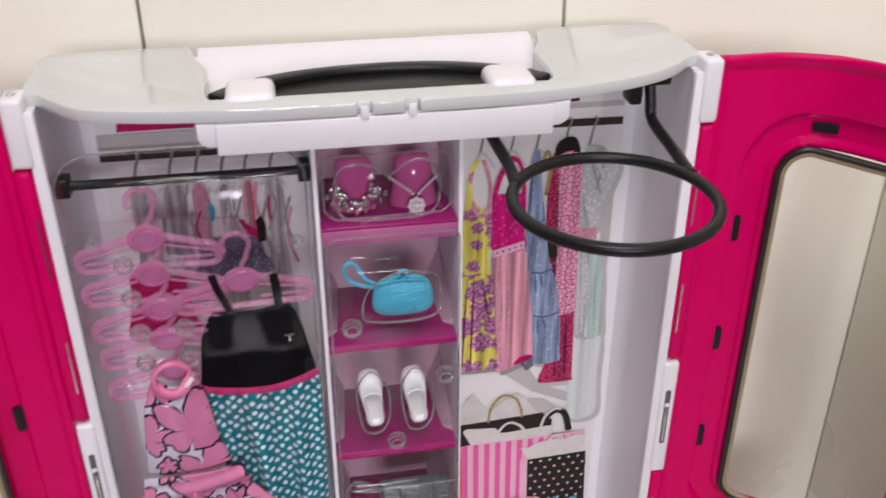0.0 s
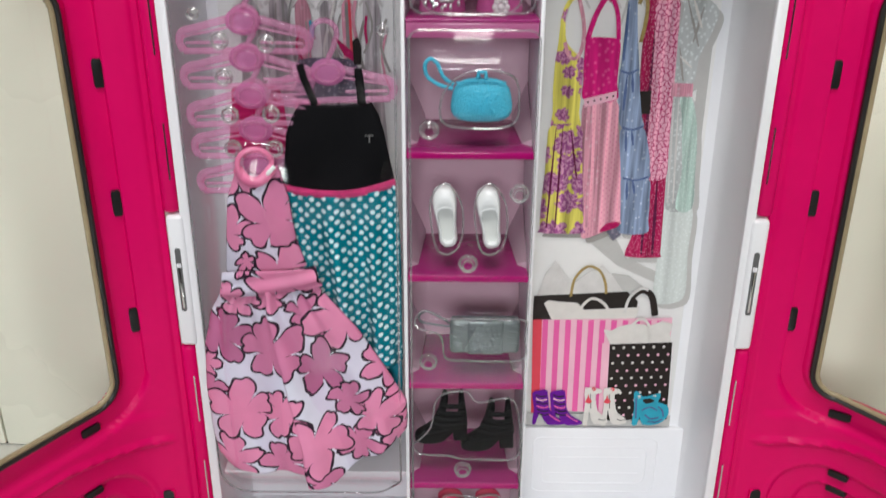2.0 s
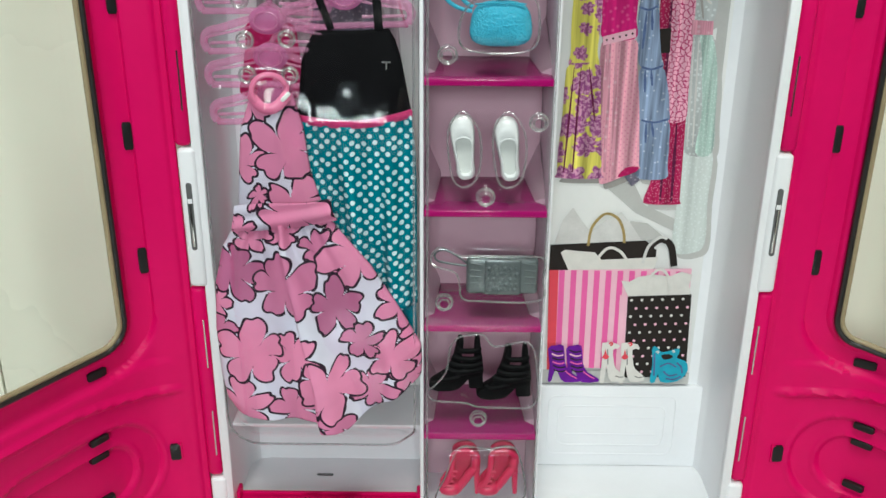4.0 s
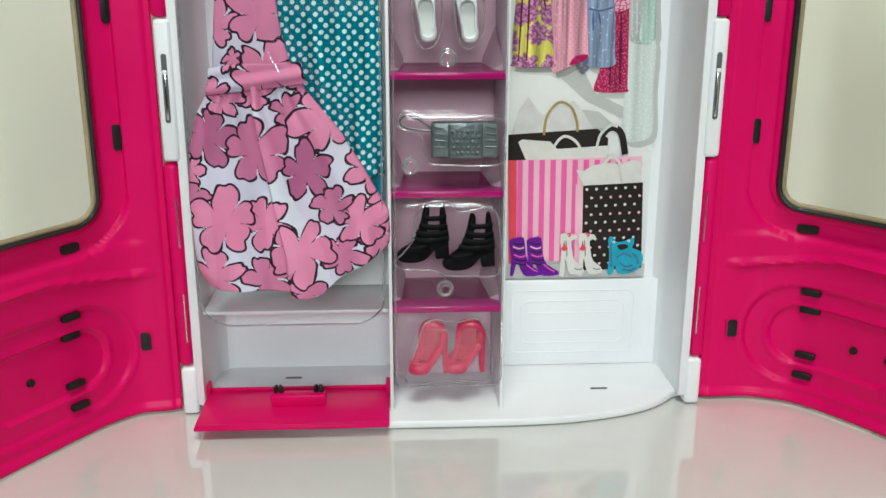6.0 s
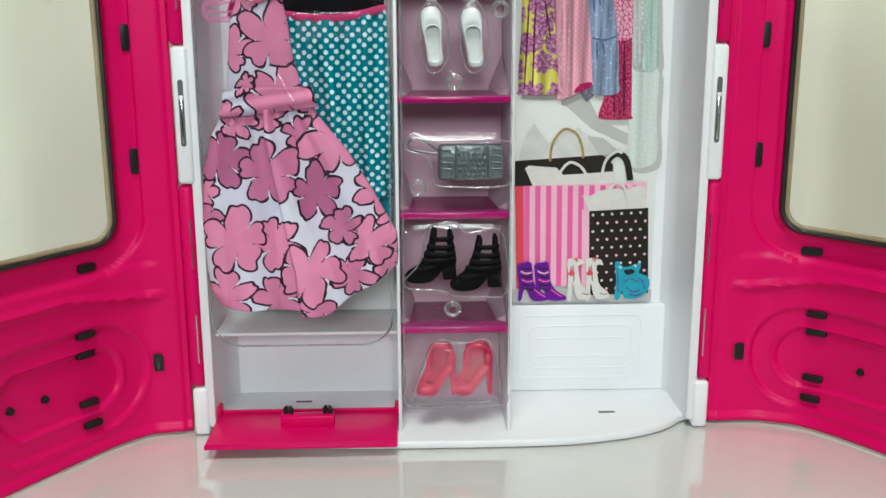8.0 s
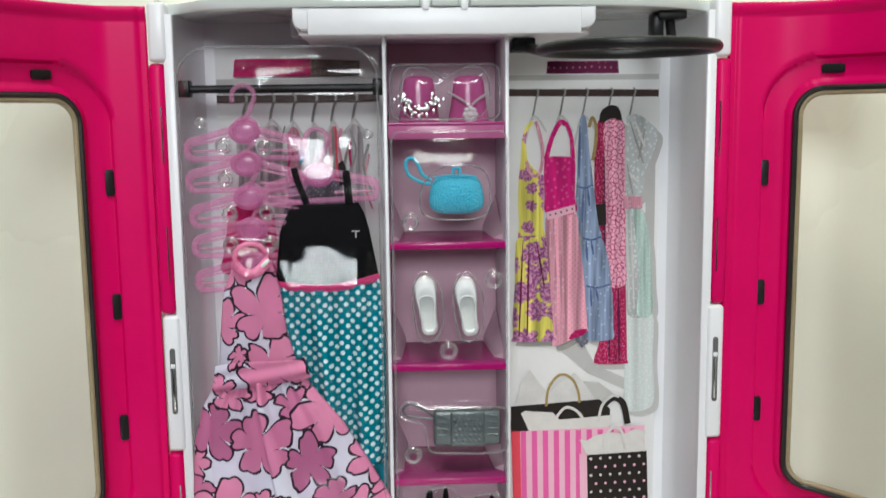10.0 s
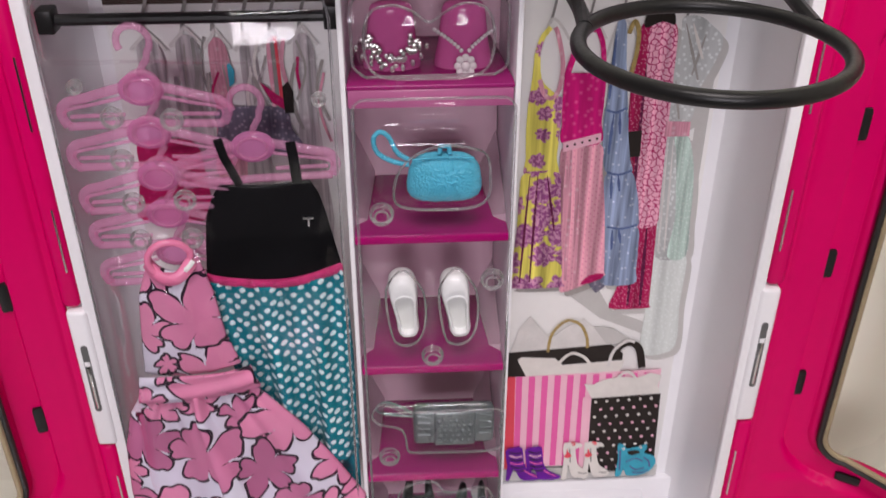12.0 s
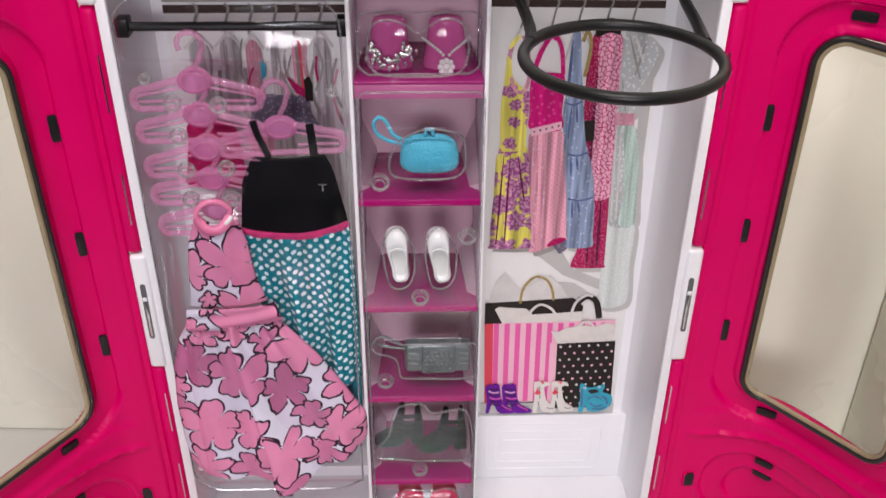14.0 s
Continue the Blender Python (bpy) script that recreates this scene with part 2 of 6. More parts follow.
def roof_slab():
    """The roof plate: the tray outline with a recess cut in from the back."""
    edge = [(0.1205, 0.040), (0.1180, 0.046), (0.0680, 0.046)] + notch + [(-0.0680, 0.046), (-0.1180, 0.046), (-0.1205, 0.040)]
    front = []
    for x, y in plan:
        for x0, x1 in ((-0.0105, -0.0052), (0.0052, 0.0105)):
            if front and front[-1][0] < x0 <= x:
                front += [(x0, -0.0243), (x0 + 0.0006, -0.0222), (x1 - 0.0006, -0.0222), (x1, -0.0243)]
        if not any(x0 - 0.0004 < x < x1 + 0.0004 for x0, x1 in ((-0.0105, -0.0052), (0.0052, 0.0105))):
            front.append((x, y))
    return prism(front + edge, 0.3165, TOP, bevel=0.0008)


part("roof", roof_slab(), ROOF, wardrobe, "glossy white roof panel with a recess for the handle")
well = part("handle_well", box(-0.0605, 0.0605, -0.017, 0.0455, 0.3055, 0.3085, 0.0012), WHITE, wardrobe)
for s in (-1, 1):
    a, b = sorted((s * 0.0602, s * 0.0622))
    part("well_side", box(a, b, -0.010, 0.0205, 0.3085, 0.3164, 0.0003), WHITE, well)
    a, b = sorted((s * 0.0641, s * 0.0680))
    part("well_end", box(a, b, 0.0210, 0.0455, 0.3085, 0.3164, 0.0003), WHITE, well)
wedge = bmesh.new()
rims = [[wedge.verts.new((x, y, z)) for y, z in ((0.0140, 0.3087), (0.0230, 0.3112), (0.0330, 0.3162), (0.0400, 0.3196), (0.0452, 0.3202), (0.0452, 0.3087))] for x in (-0.0640, -0.0300, 0.0, 0.0300, 0.0640)]
for a, b in zip(rims, rims[1:]):
    for k in range(6):
        wedge.faces.new((a[k], a[(k + 1) % 6], b[(k + 1) % 6], b[k]))
wedge.faces.new(rims[0])
wedge.faces.new(rims[-1][::-1])
bmesh.ops.recalc_face_normals(wedge, faces=wedge.faces[:])
part("well_back", wedge, WHITE, well)
bar = [(-0.0625, 0.3165), (-0.0625, 0.3112), (-0.0615, 0.3088), (-0.0590, 0.3074), (0.0590, 0.3074), (0.0615, 0.3088), (0.0625, 0.3112), (0.0625, 0.3165)]
part("header_bar", prism(bar, -0.0225, -0.0165, "y", bevel=0.0014), WHITE, wardrobe, "white rounded header bar under the roof")
part("header_panel", box(-0.0562, 0.0562, -0.0240, -0.0222, 0.3052, 0.3160, 0.0008), WHITE, wardrobe)
part("back_panel", box(-0.119, 0.119, 0.0415, 0.046, 0.0045, 0.3165), WHITE, wardrobe, smooth=False)
for s in (-1, 1):
    pts = [(s * 0.1155, 0.0), (s * 0.1155, 0.030), (s * 0.1145, 0.036), (s * 0.111, 0.0405), (s * 0.106, 0.0415), (s * 0.1205, 0.0415), (s * 0.1205, 0.0)]
    part("side_panel", prism(pts, 0.0045, 0.3165, bevel=0.0), WHITE, wardrobe)
    part("front_rim", box(s * 0.1175 - 0.0022, s * 0.1175 + 0.0022, -0.0035, 0.0, 0.0045, 0.3165, 0.0008), WHITE, wardrobe)
for x in (-0.0255, 0.0265):
    part("divider", box(x - 0.0008, x + 0.0008, -0.013, 0.0415, 0.0045, 0.3060, 0.0003), WHITE, wardrobe, "thin white divider wall")
part("center_back", box(-0.0245, 0.0255, 0.030, 0.0315, 0.0045, 0.3055), MAUVE, wardrobe, "pale mauve back of the middle column", smooth=False)
for z in (0.2150, 0.1610, 0.1085, 0.0540):
    bm = prism([(-0.0245, -0.0130), (0.0255, -0.0130), (0.0255, -0.006), (0.0215, -0.002), (0.0190, 0.030), (-0.0180, 0.030), (-0.0205, -0.002), (-0.0245, -0.006)], z + 0.0018, z + 0.0030, bevel=0.0003)
    shelf = part("shelf", bm, SHELF, wardrobe, "translucent magenta shelf")
    part("lip", box(-0.0245, 0.0255, -0.0136, -0.0122, z, z + 0.0028, 0.0004), EDGE, shelf, "bright magenta front lip")
    for k, x in ((-1, -0.0245), (1, 0.0255)):
        side = [(x - k * 0.0002, -0.0058), (x - k * 0.0040, -0.0020), (x - k * 0.0064, 0.0298), (x - k * 0.0002, 0.0298)]
        gusset = bmesh.new()
        foot = [gusset.verts.new((px, py, z + 0.0018)) for px, py in side]
        crest = [gusset.verts.new((px, py, z + h)) for (px, py), h in zip(side, (0.0060, 0.0032, 0.0050, 0.0200))]
        gusset.faces.new(foot[::-1])
        gusset.faces.new(crest)
        for i in range(4):
            gusset.faces.new((foot[i], foot[(i + 1) % 4], crest[(i + 1) % 4], crest[i]))
        bmesh.ops.recalc_face_normals(gusset, faces=gusset.faces[:])
        part("gusset", gusset, GUSSET, shelf, "pale pink sloping side gusset")

top_shelf = part("shelf", prism([(-0.0245, -0.0130), (0.0255, -0.0130), (0.0255, -0.008), (0.0225, 0.030), (-0.0215, 0.030), (-0.0245, -0.008)], 0.2682, 0.2696, bevel=0.0003), SHELF, wardrobe, "magenta top shelf")
part("lip", box(-0.0243, 0.0253, -0.0132, -0.0122, 0.2625, 0.2682, 0.0004), LIP, top_shelf, "pale see-through front lip")

# ---- hinges ----
for s in (-1, 1):
    for z0, z1 in ((0.0005, 0.0245), (0.1240, 0.1860), (0.2965, 0.3215)):
        hx = s * 0.1219
        h = part("hinge_cover", box(hx - 0.0038, hx + 0.0038, -0.0045, 0.0075, z0, z1, 0.0018, segs=3), WHITE, wardrobe, "white hinge cover")
        if 0.1 < z0 < 0.2:
            # slot's inner shade put in as a thin dark strip on the cover
            part("slot", prism(rounded(hx - 0.0012, hx + 0.0012, 0.1415, 0.1715, 0.0011, 4), -0.00475, -0.0042, "y"), SLOT, h, "grey strip put in for the slot's shade")
            part("pin", box(hx - 0.0005, hx + 0.0005, -0.0050, -0.0046, 0.143, 0.163, 0.0002), CHROME, h, "steel pin")
            part("catch", box(hx - 0.0010, hx + 0.0010, -0.0052, -0.0046, 0.1625, 0.1645, 0.0003), WHITE, h)
        if z0 > 0.2:
            part("rivet", prism([(hx + 0.0016 * math.cos(a * math.tau / 12), 0.001 + 0.0016 * math.sin(a * math.tau / 12)) for a in range(12)], z1, z1 + 0.0008, bevel=0.0003), CHROME, h, "small steel rivet")

# ---- doors ----
DOOR_PLAN = {-1: [(-0.1245, 0.001), (-0.136, -0.0005), (-0.147, -0.003), (-0.158, -0.013), (-0.167, -0.0255), (-0.1755, -0.0385), (-0.1835, -0.051), (-0.191, -0.063), (-0.203, -0.083), (-0.2145, -0.103)],
             1: [(0.1245, 0.002), (0.139, 0.003), (0.152, 0.0025), (0.1635, -0.0015), (0.172, -0.006), (0.181, -0.015), (0.190, -0.027), (0.200, -0.042), (0.212, -0.061), (0.2245, -0.081)]}
door_line = {}
for s, pts in DOOR_PLAN.items():
    p = np.array(spline(pts, 16))
    door_line[s] = (p, np.concatenate(([0], np.cumsum(np.linalg.norm(np.diff(p, axis=0), axis=1)))))
DOOR_W = 0.122


def on_door(s, u, z, n=0.0):
    """A place on the inner face of a door: u along it from the hinge, z up, n out of the face."""
    p, a = door_line[s]
    x, y = np.interp(u, a, p[:, 0]), np.interp(u, a, p[:, 1])
    d = np.array([np.interp(u + 0.002, a, p[:, 0]) - np.interp(u - 0.002, a, p[:, 0]), np.interp(u + 0.002, a, p[:, 1]) - np.interp(u - 0.002, a, p[:, 1])])
    d /= np.linalg.norm(d)
    nx, ny = (d[1], -d[0]) if s > 0 else (-d[1], d[0])
    if ny > 0 and u < 0.02:
        nx, ny = -nx, -ny
    return Vector((x + nx * n, y + ny * n, z))


WIN = (0.0330, 0.108, 0.0985, 0.2825, 0.012)


def rr_dist(u, z, u0, u1, z0, z1, r):
    """How far a place lies outside a rounded rectangle; negative inside."""
    dx, dz = abs(u - (u0 + u1) / 2) - (u1 - u0) / 2 + r, abs(z - (z0 + z1) / 2) - (z1 - z0) / 2 + r
    return math.hypot(max(dx, 0), max(dz, 0)) + min(max(dx, dz), 0) - r


def door_relief(u, z):
    """Height of the moulded relief on the inside of a door."""
    h = -0.0010 * (1 - ss(0.0062, 0.0074, u))
    d = rr_dist(u, z, *WIN)
    h += 0.0017 * (1 - ss(0.0026, 0.0036, d)) - 0.0028 * (1 - ss(0.0138, 0.0150, d))
    ridge = 0.071 + 0.006 * ss(0.02, 0.07, u)
    h += 0.0016 * math.exp(-((z - ridge) / 0.0014) ** 2) * ss(0.008, 0.018, u) + 0.0010 * ss(ridge - 0.003, ridge, z) * (1 - ss(0.084, 0.088, z)) * ss(0.01, 0.02, u)
    for u0, u1, z0, z1, r, k in ((0.022, 0.112, 0.010, 0.062, 0.025, 0.0014), (0.034, 0.100, 0.020, 0.052, 0.015, 0.0017)):
        h -= k * (1 - ss(-0.002, 0.0006, rr_dist(u, z, u0, u1, z0, z1, r)))
        h += 0.0008 * math.exp(-(rr_dist(u, z, u0, u1, z0, z1, r) / 0.0010) ** 2)
    h += 0.0016 * (1 - ss(0.003, 0.006, z - 0.0)) + 0.0016 * ss(0.3145, 0.318, z)
    return h


def clip(parent, s, u, z, tall, wide, deep=0.0016):
    bm = bmesh.new()
    bmesh.ops.create_cube(bm, size=1)
    bmesh.ops.bevel(bm, geom=bm.edges[:], offset=0.12, segments=1, affect="EDGES")
    base_n = door_relief(u, z)
    for v in bm.verts:
        v.co = on_door(s, u + v.co.x * wide, z + v.co.z * tall, base_n + (v.co.y + 0.35) * deep)
    made = part("clip", bm, BLACK, parent, "black plastic clip")
    if tall > wide:
        seat = bmesh.new()
        bmesh.ops.create_cube(seat, size=1)
        for v in seat.verts:
            v.co = on_door(s, u - 0.0022 + v.co.x * 0.0016, z + v.co.z * tall * 1.05, base_n + (v.co.y + 0.3) * 0.0014)
        part("clip_seat", seat, PINK, made)
    return made


for s in (-1, 1):
    nu, nz = 150, 240
    bm = bmesh.new()
    grid = {}
    for i in range(nu + 1):
        for j in range(nz + 1):
            u, z = 0.003 + (DOOR_W - 0.003) * i / nu, 0.0015 + (TOP - 0.0025) * j / nz
            grid[i, j] = bm.verts.new(on_door(s, u, z, door_relief(u, z) - 0.0014))
    for i in range(nu):
        for j in range(nz):
            u, z = 0.003 + (DOOR_W - 0.003) * (i + 0.5) / nu, 0.0015 + (TOP - 0.0025) * (j + 0.5) / nz
            if rr_dist(u, z, *WIN) > 0:
                q = (grid[i, j], grid[i + 1, j], grid[i + 1, j + 1], grid[i, j + 1])
                bm.faces.new(q if s < 0 else q[::-1])
    for v in [v for v in bm.verts if not v.link_faces]:
        bm.verts.remove(v)
    bmesh.ops.recalc_face_normals(bm, faces=bm.faces[:])
    door = part("door", bm, PINK, wardrobe, "open hot pink plastic door with a clear window", angle=60)
    solid = door.modifiers.new("thickness", "SOLIDIFY")
    solid.thickness, solid.offset = 0.0028, 0.0
    ring = [on_door(s, u, z, 0.0008) for u, z in rounded(*WIN[:4], WIN[4], 8)]
    part("gasket", tube(ring, 0.0013, True, 8), RUBBER, door, "black window gasket")
    ring = [on_door(s, u, z, 0.0004) for u, z in rounded(WIN[0] + 0.002, WIN[1] - 0.002, WIN[2] + 0.002, WIN[3] - 0.002, WIN[4] - 0.002, 8)]
    part("gasket_lip", tube(ring, 0.0012, True, 8), BRONZE, door, "thin brown inner lip")
    bm = bmesh.new()
    cols = []
    for i in range(25):
        u = WIN[0] + (WIN[1] - WIN[0]) * i / 24
        cols.append([bm.verts.new(on_door(s, u, z, -0.0006)) for z in (WIN[2], WIN[3])])
    for a, b in zip(cols, cols[1:]):
        bm.faces.new((a[0], b[0], b[1], a[1]))
    pane = part("window_pane", bm, PANE, door, "clear plastic window pane")
    pane.visible_shadow = False
    for z in (0.245, 0.190, 0.1345):
        clip(door, s, 0.0210, z, 0.0115, 0.0034)
    for z in (0.291, 0.089):
        clip(door, s, 0.0475, z, 0.0040, 0.0090)
    clip(door, s, 0.0170, 0.0375, 0.0085, 0.0050)
    for z in (0.0590, 0.0495, 0.0262, 0.0162):
        clip(door, s, 0.0525, z, 0.0032, 0.0090, 0.0030)
    for u, z in ((0.0745, 0.0352), (0.0917, 0.0357)):
        ctr = on_door(s, u, z, door_relief(u, z))
        n = (on_door(s, u, z, 0.01) - on_door(s, u, z, 0)).normalized()
        bm = bmesh.new()
        bmesh.ops.create_cone(bm, cap_ends=True, segments=14, radius1=0.0021, radius2=0.0016, depth=0.002, matrix=Matrix.Translation(ctr + n * 0.0004) @ n.to_track_quat("Z", "Y").to_matrix().to_4x4())
        part("screw", bm, BLACK, door, "round black screw")
    # screw boss near the free edge
    u, z = 0.1105, 0.0500
    n = (on_door(s, u, z, 0.01) - on_door(s, u, z, 0)).normalized()
    turned = Matrix.Translation(on_door(s, u, z, door_relief(u, z))) @ n.to_track_quat("Z", "Y").to_matrix().to_4x4()
    bm = tube([turned @ Vector((0.0042 * math.cos(a * math.tau / 24), 0.0042 * math.sin(a * math.tau / 24), 0.0006)) for a in range(24)], 0.0013, True, 8)
    boss = part("screw_boss", bm, PINK, door, "raised pink screw boss")
    bm = bmesh.new()
    bmesh.ops.create_cone(bm, cap_ends=True, segments=16, radius1=0.0018, radius2=0.0015, depth=0.0012, matrix=turned @ Matrix.Translation((0, 0, 0.0005)))
    part("screw", bm, CHROME, boss, "steel cross-head screw")
    for z0, z1 in ((0.0250, 0.1235), (0.1865, 0.2960)):
        part("hinge_barrel", box(s * 0.1232 - 0.0034, s * 0.1232 + 0.0034, -0.0035, 0.006, z0, z1, 0.0024, segs=3), PINK, door)
        for k in (0.25, 0.72):
            zc = z0 + (z1 - z0) * k
            part("pin", box(s * 0.1215 - 0.0003, s * 0.1215 + 0.0003, -0.0042, -0.0032, zc - 0.012, zc + 0.012), CHROME, door, "thin steel pin")


# ---- more materials: translucent plastics and cloth ----
HANGER = material("pink_clear_plastic", (0.88, 0.44, 0.66), 0.07, vary=0.06, clear=0.74)
BUST = material("magenta_clear_plastic", (0.80, 0.17, 0.46), 0.14, vary=0.05, clear=0.36)
MEDALLION = material("pink_medallion_plastic", (0.78, 0.30, 0.57), 0.10, vary=0.06, clear=0.58)
CYAN = material("cyan_rubber", (0.08, 0.52, 0.70), 0.38, vary=0.06, scale=120, bump=0.9, bump_scale=1300)
GREY = material("grey_pearl_plastic", (0.16, 0.19, 0.19), 0.30, metal=0.35, vary=0.12, bump=0.3, bump_scale=420)
SHOEWHITE = material("white_rubber", (0.78, 0.80, 0.79), 0.38, vary=0.03)
INSOLE = material("pale_grey_insole", (0.66, 0.68, 0.65), 0.5, vary=0.04)
BOOT = material("black_soft_plastic", (0.004, 0.004, 0.0045), 0.5, spec=0.08, vary=0.25, bump=0.15, bump_scale=250)
CORAL = material("coral_pink_plastic", (0.60, 0.020, 0.095), 0.34, vary=0.06)
SILVER = material("silver_beads", (0.88, 0.87, 0.84), 0.28, metal=1.0, vary=0.1)
PEARL = material("clear_pearl_plastic", (0.80, 0.76, 0.76), 0.15, vary=0.06, clear=0.25)
CLOTHBLACK = material("black_satin", (0.006, 0.006, 0.007), 0.7, spec=0.05, vary=0.3, bump=0.05, bump_scale=1800)
RIBBON = material("hot_pink_ribbon", (0.70, 0.04, 0.20), 0.34, vary=0.25, scale=300, bump=1.0, bump_scale=2000)
COLLAR = material("pink_soft_plastic", (0.74, 0.20, 0.36), 0.35, vary=0.06)
TEALPLAIN = material("teal_satin", (0.003, 0.21, 0.28), 0.5, spec=0.15, vary=0.15, bump=0.1, bump_scale=900)
BLISTER = clear_sheet("blister_plastic", (0.965, 0.955, 0.96), 0.03, ior=1.42, wave=0.08, haze=0.001)
BLISTERRIM = clear_sheet("blister_rim", (0.88, 0.87, 0.88), 0.06, ior=1.7, haze=0.08)


def pattern(name, base, spot, scale, size, rand=0.4, rough=0.55, lobes=0.0, petals=5, fold=0.12, fold_scale=(160, 14), third=None, third_scale=0.9, bump=0.12, diagonal=False, edge=False, blend=0.03, warp=0.0):
    """Cloth or print with spots or flowers laid out by cells in the x-z plane; third: a second tint inside the spots;
    fold: streaks of fold shade put into the colour.
    """
    m = bpy.data.materials.new(name)
    m.use_nodes = True
    n, l = m.node_tree.nodes, m.node_tree.links
    b = n["Principled BSDF"]
    b.inputs["Roughness"].default_value, b.inputs["Specular IOR Level"].default_value = rough, 0.12

    def math_node(op, a, c=None, d=None):
        k = n.new("ShaderNodeMath")
        k.operation = op
        for i, v in enumerate((a, c, d)):
            if v is None:
                continue
            if isinstance(v, (int, float)):
                k.inputs[i].default_value = v
            else:
                l.new(v, k.inputs[i])
        return k.outputs[0]

    def step(value, lo, hi):
        k = n.new("ShaderNodeMapRange")
        k.interpolation_type = "SMOOTHSTEP"
        l.new(value, k.inputs[0])
        k.inputs[1].default_value, k.inputs[2].default_value = lo, hi
        return k.outputs[0]

    def mix(fac, a, c):
        k = n.new("ShaderNodeMix")
        k.data_type = "RGBA"
        l.new(fac, k.inputs[0])
        for i, v in ((6, a), (7, c)):
            if isinstance(v, tuple):
                k.inputs[i].default_value = (*v, 1)
            else:
                l.new(v, k.inputs[i])
        return k.outputs[2]
    tc, mp = n.new("ShaderNodeTexCoord"), n.new("ShaderNodeVectorMath")
    mp.operation = "MULTIPLY"
    mp.inputs[1].default_value = (scale, scale, scale)
    l.new(tc.outputs["Object"], mp.inputs[0])
    axes, flat_xz = n.new("ShaderNodeSeparateXYZ"), n.new("ShaderNodeCombineXYZ")
    l.new(mp.outputs[0], axes.inputs[0])
    if diagonal:
        l.new(math_node("MULTIPLY", math_node("ADD", axes.outputs[0], axes.outputs[2]), 0.7071), flat_xz.inputs[0])
        l.new(math_node("MULTIPLY", math_node("SUBTRACT", axes.outputs[2], axes.outputs[0]), 0.7071), flat_xz.inputs[1])
    else:
        l.new(axes.outputs[0], flat_xz.inputs[0])
        l.new(axes.outputs[2], flat_xz.inputs[1])
    where = flat_xz.outputs[0]
    if warp:
        wz, wa = n.new("ShaderNodeTexNoise"), n.new("ShaderNodeVectorMath")
        wz.inputs["Scale"].default_value = 1.7
        wa.operation = "MULTIPLY_ADD"
        l.new(where, wz.inputs["Vector"])
        l.new(wz.outputs["Color"], wa.inputs[0])
        wa.inputs[1].default_value = (warp, warp, 0.0)
        l.new(where, wa.inputs[2])
        where = wa.outputs[0]
    vo = n.new("ShaderNodeTexVoronoi")
    vo.voronoi_dimensions = "2D"
    vo.inputs["Scale"].default_value, vo.inputs["Randomness"].default_value = 1.0, rand
    if edge:
        vo.feature = "DISTANCE_TO_EDGE"
    l.new(where, vo.inputs["Vector"])
    d = vo.outputs["Distance"]
    if lobes:
        sub, sep = n.new("ShaderNodeVectorMath"), n.new("ShaderNodeSeparateXYZ")
        sub.operation = "SUBTRACT"
        l.new(where, sub.inputs[0])
        l.new(vo.outputs["Position"], sub.inputs[1])
        l.new(sub.outputs[0], sep.inputs[0])
        ang = math_node("ARCTAN2", sep.outputs[1], sep.outputs[0])
        cs = n.new("ShaderNodeSeparateColor")
        l.new(vo.outputs["Color"], cs.inputs[0])
        turn = math_node("MULTIPLY_ADD", cs.outputs[0], 6.28, math_node("MULTIPLY", ang, float(petals)))
        wavy = math_node("POWER", math_node("ABSOLUTE", math_node("COSINE", math_node("MULTIPLY", turn, 0.5))), 0.6)
        d = math_node("SUBTRACT", d, math_node("MULTIPLY", math_node("SUBTRACT", wavy, 0.6), lobes))
        grow = math_node("MULTIPLY", math_node("SUBTRACT", cs.outputs[1], 0.5), 0.10)
        d = math_node("ADD", d, grow)
    inside = step(d, size, size - blend)
    color = mix(inside, base, spot)
    if third:
        tz = n.new("ShaderNodeTexNoise")
        tz.inputs["Scale"].default_value = third_scale
        l.new(where, tz.inputs["Vector"])
        color = mix(math_node("MULTIPLY", inside, step(tz.outputs[0], 0.46, 0.56)), color, third)
    # stretched noise puts the light and dark of folds into the colour
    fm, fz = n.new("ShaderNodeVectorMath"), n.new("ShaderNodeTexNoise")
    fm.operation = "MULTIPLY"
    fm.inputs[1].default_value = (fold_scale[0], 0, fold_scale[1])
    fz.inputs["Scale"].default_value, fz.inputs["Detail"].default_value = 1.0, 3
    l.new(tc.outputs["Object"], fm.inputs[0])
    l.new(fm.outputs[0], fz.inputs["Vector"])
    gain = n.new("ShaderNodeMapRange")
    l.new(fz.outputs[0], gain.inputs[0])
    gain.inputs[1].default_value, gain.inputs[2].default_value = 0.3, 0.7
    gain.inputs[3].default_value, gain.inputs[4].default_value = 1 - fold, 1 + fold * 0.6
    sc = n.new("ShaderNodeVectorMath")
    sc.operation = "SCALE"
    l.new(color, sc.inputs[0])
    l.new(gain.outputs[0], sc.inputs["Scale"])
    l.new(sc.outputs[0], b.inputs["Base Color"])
    if bump:
        bn, bt = n.new("ShaderNodeBump"), n.new("ShaderNodeTexNoise")
        bt.inputs["Scale"].default_value = 1600
        bn.inputs["Strength"].default_value, bn.inputs["Distance"].default_value = bump, 0.0006
        l.new(tc.outputs["Object"], bt.inputs["Vector"])
        l.new(bt.outputs[0], bn.inputs["Height"])
        l.new(bn.outputs[0], b.inputs["Normal"])
    return m


# fold: shade of the skirt's folds put into its colour
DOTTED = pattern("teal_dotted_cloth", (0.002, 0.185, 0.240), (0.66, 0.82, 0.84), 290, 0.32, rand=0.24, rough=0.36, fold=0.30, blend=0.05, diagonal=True)


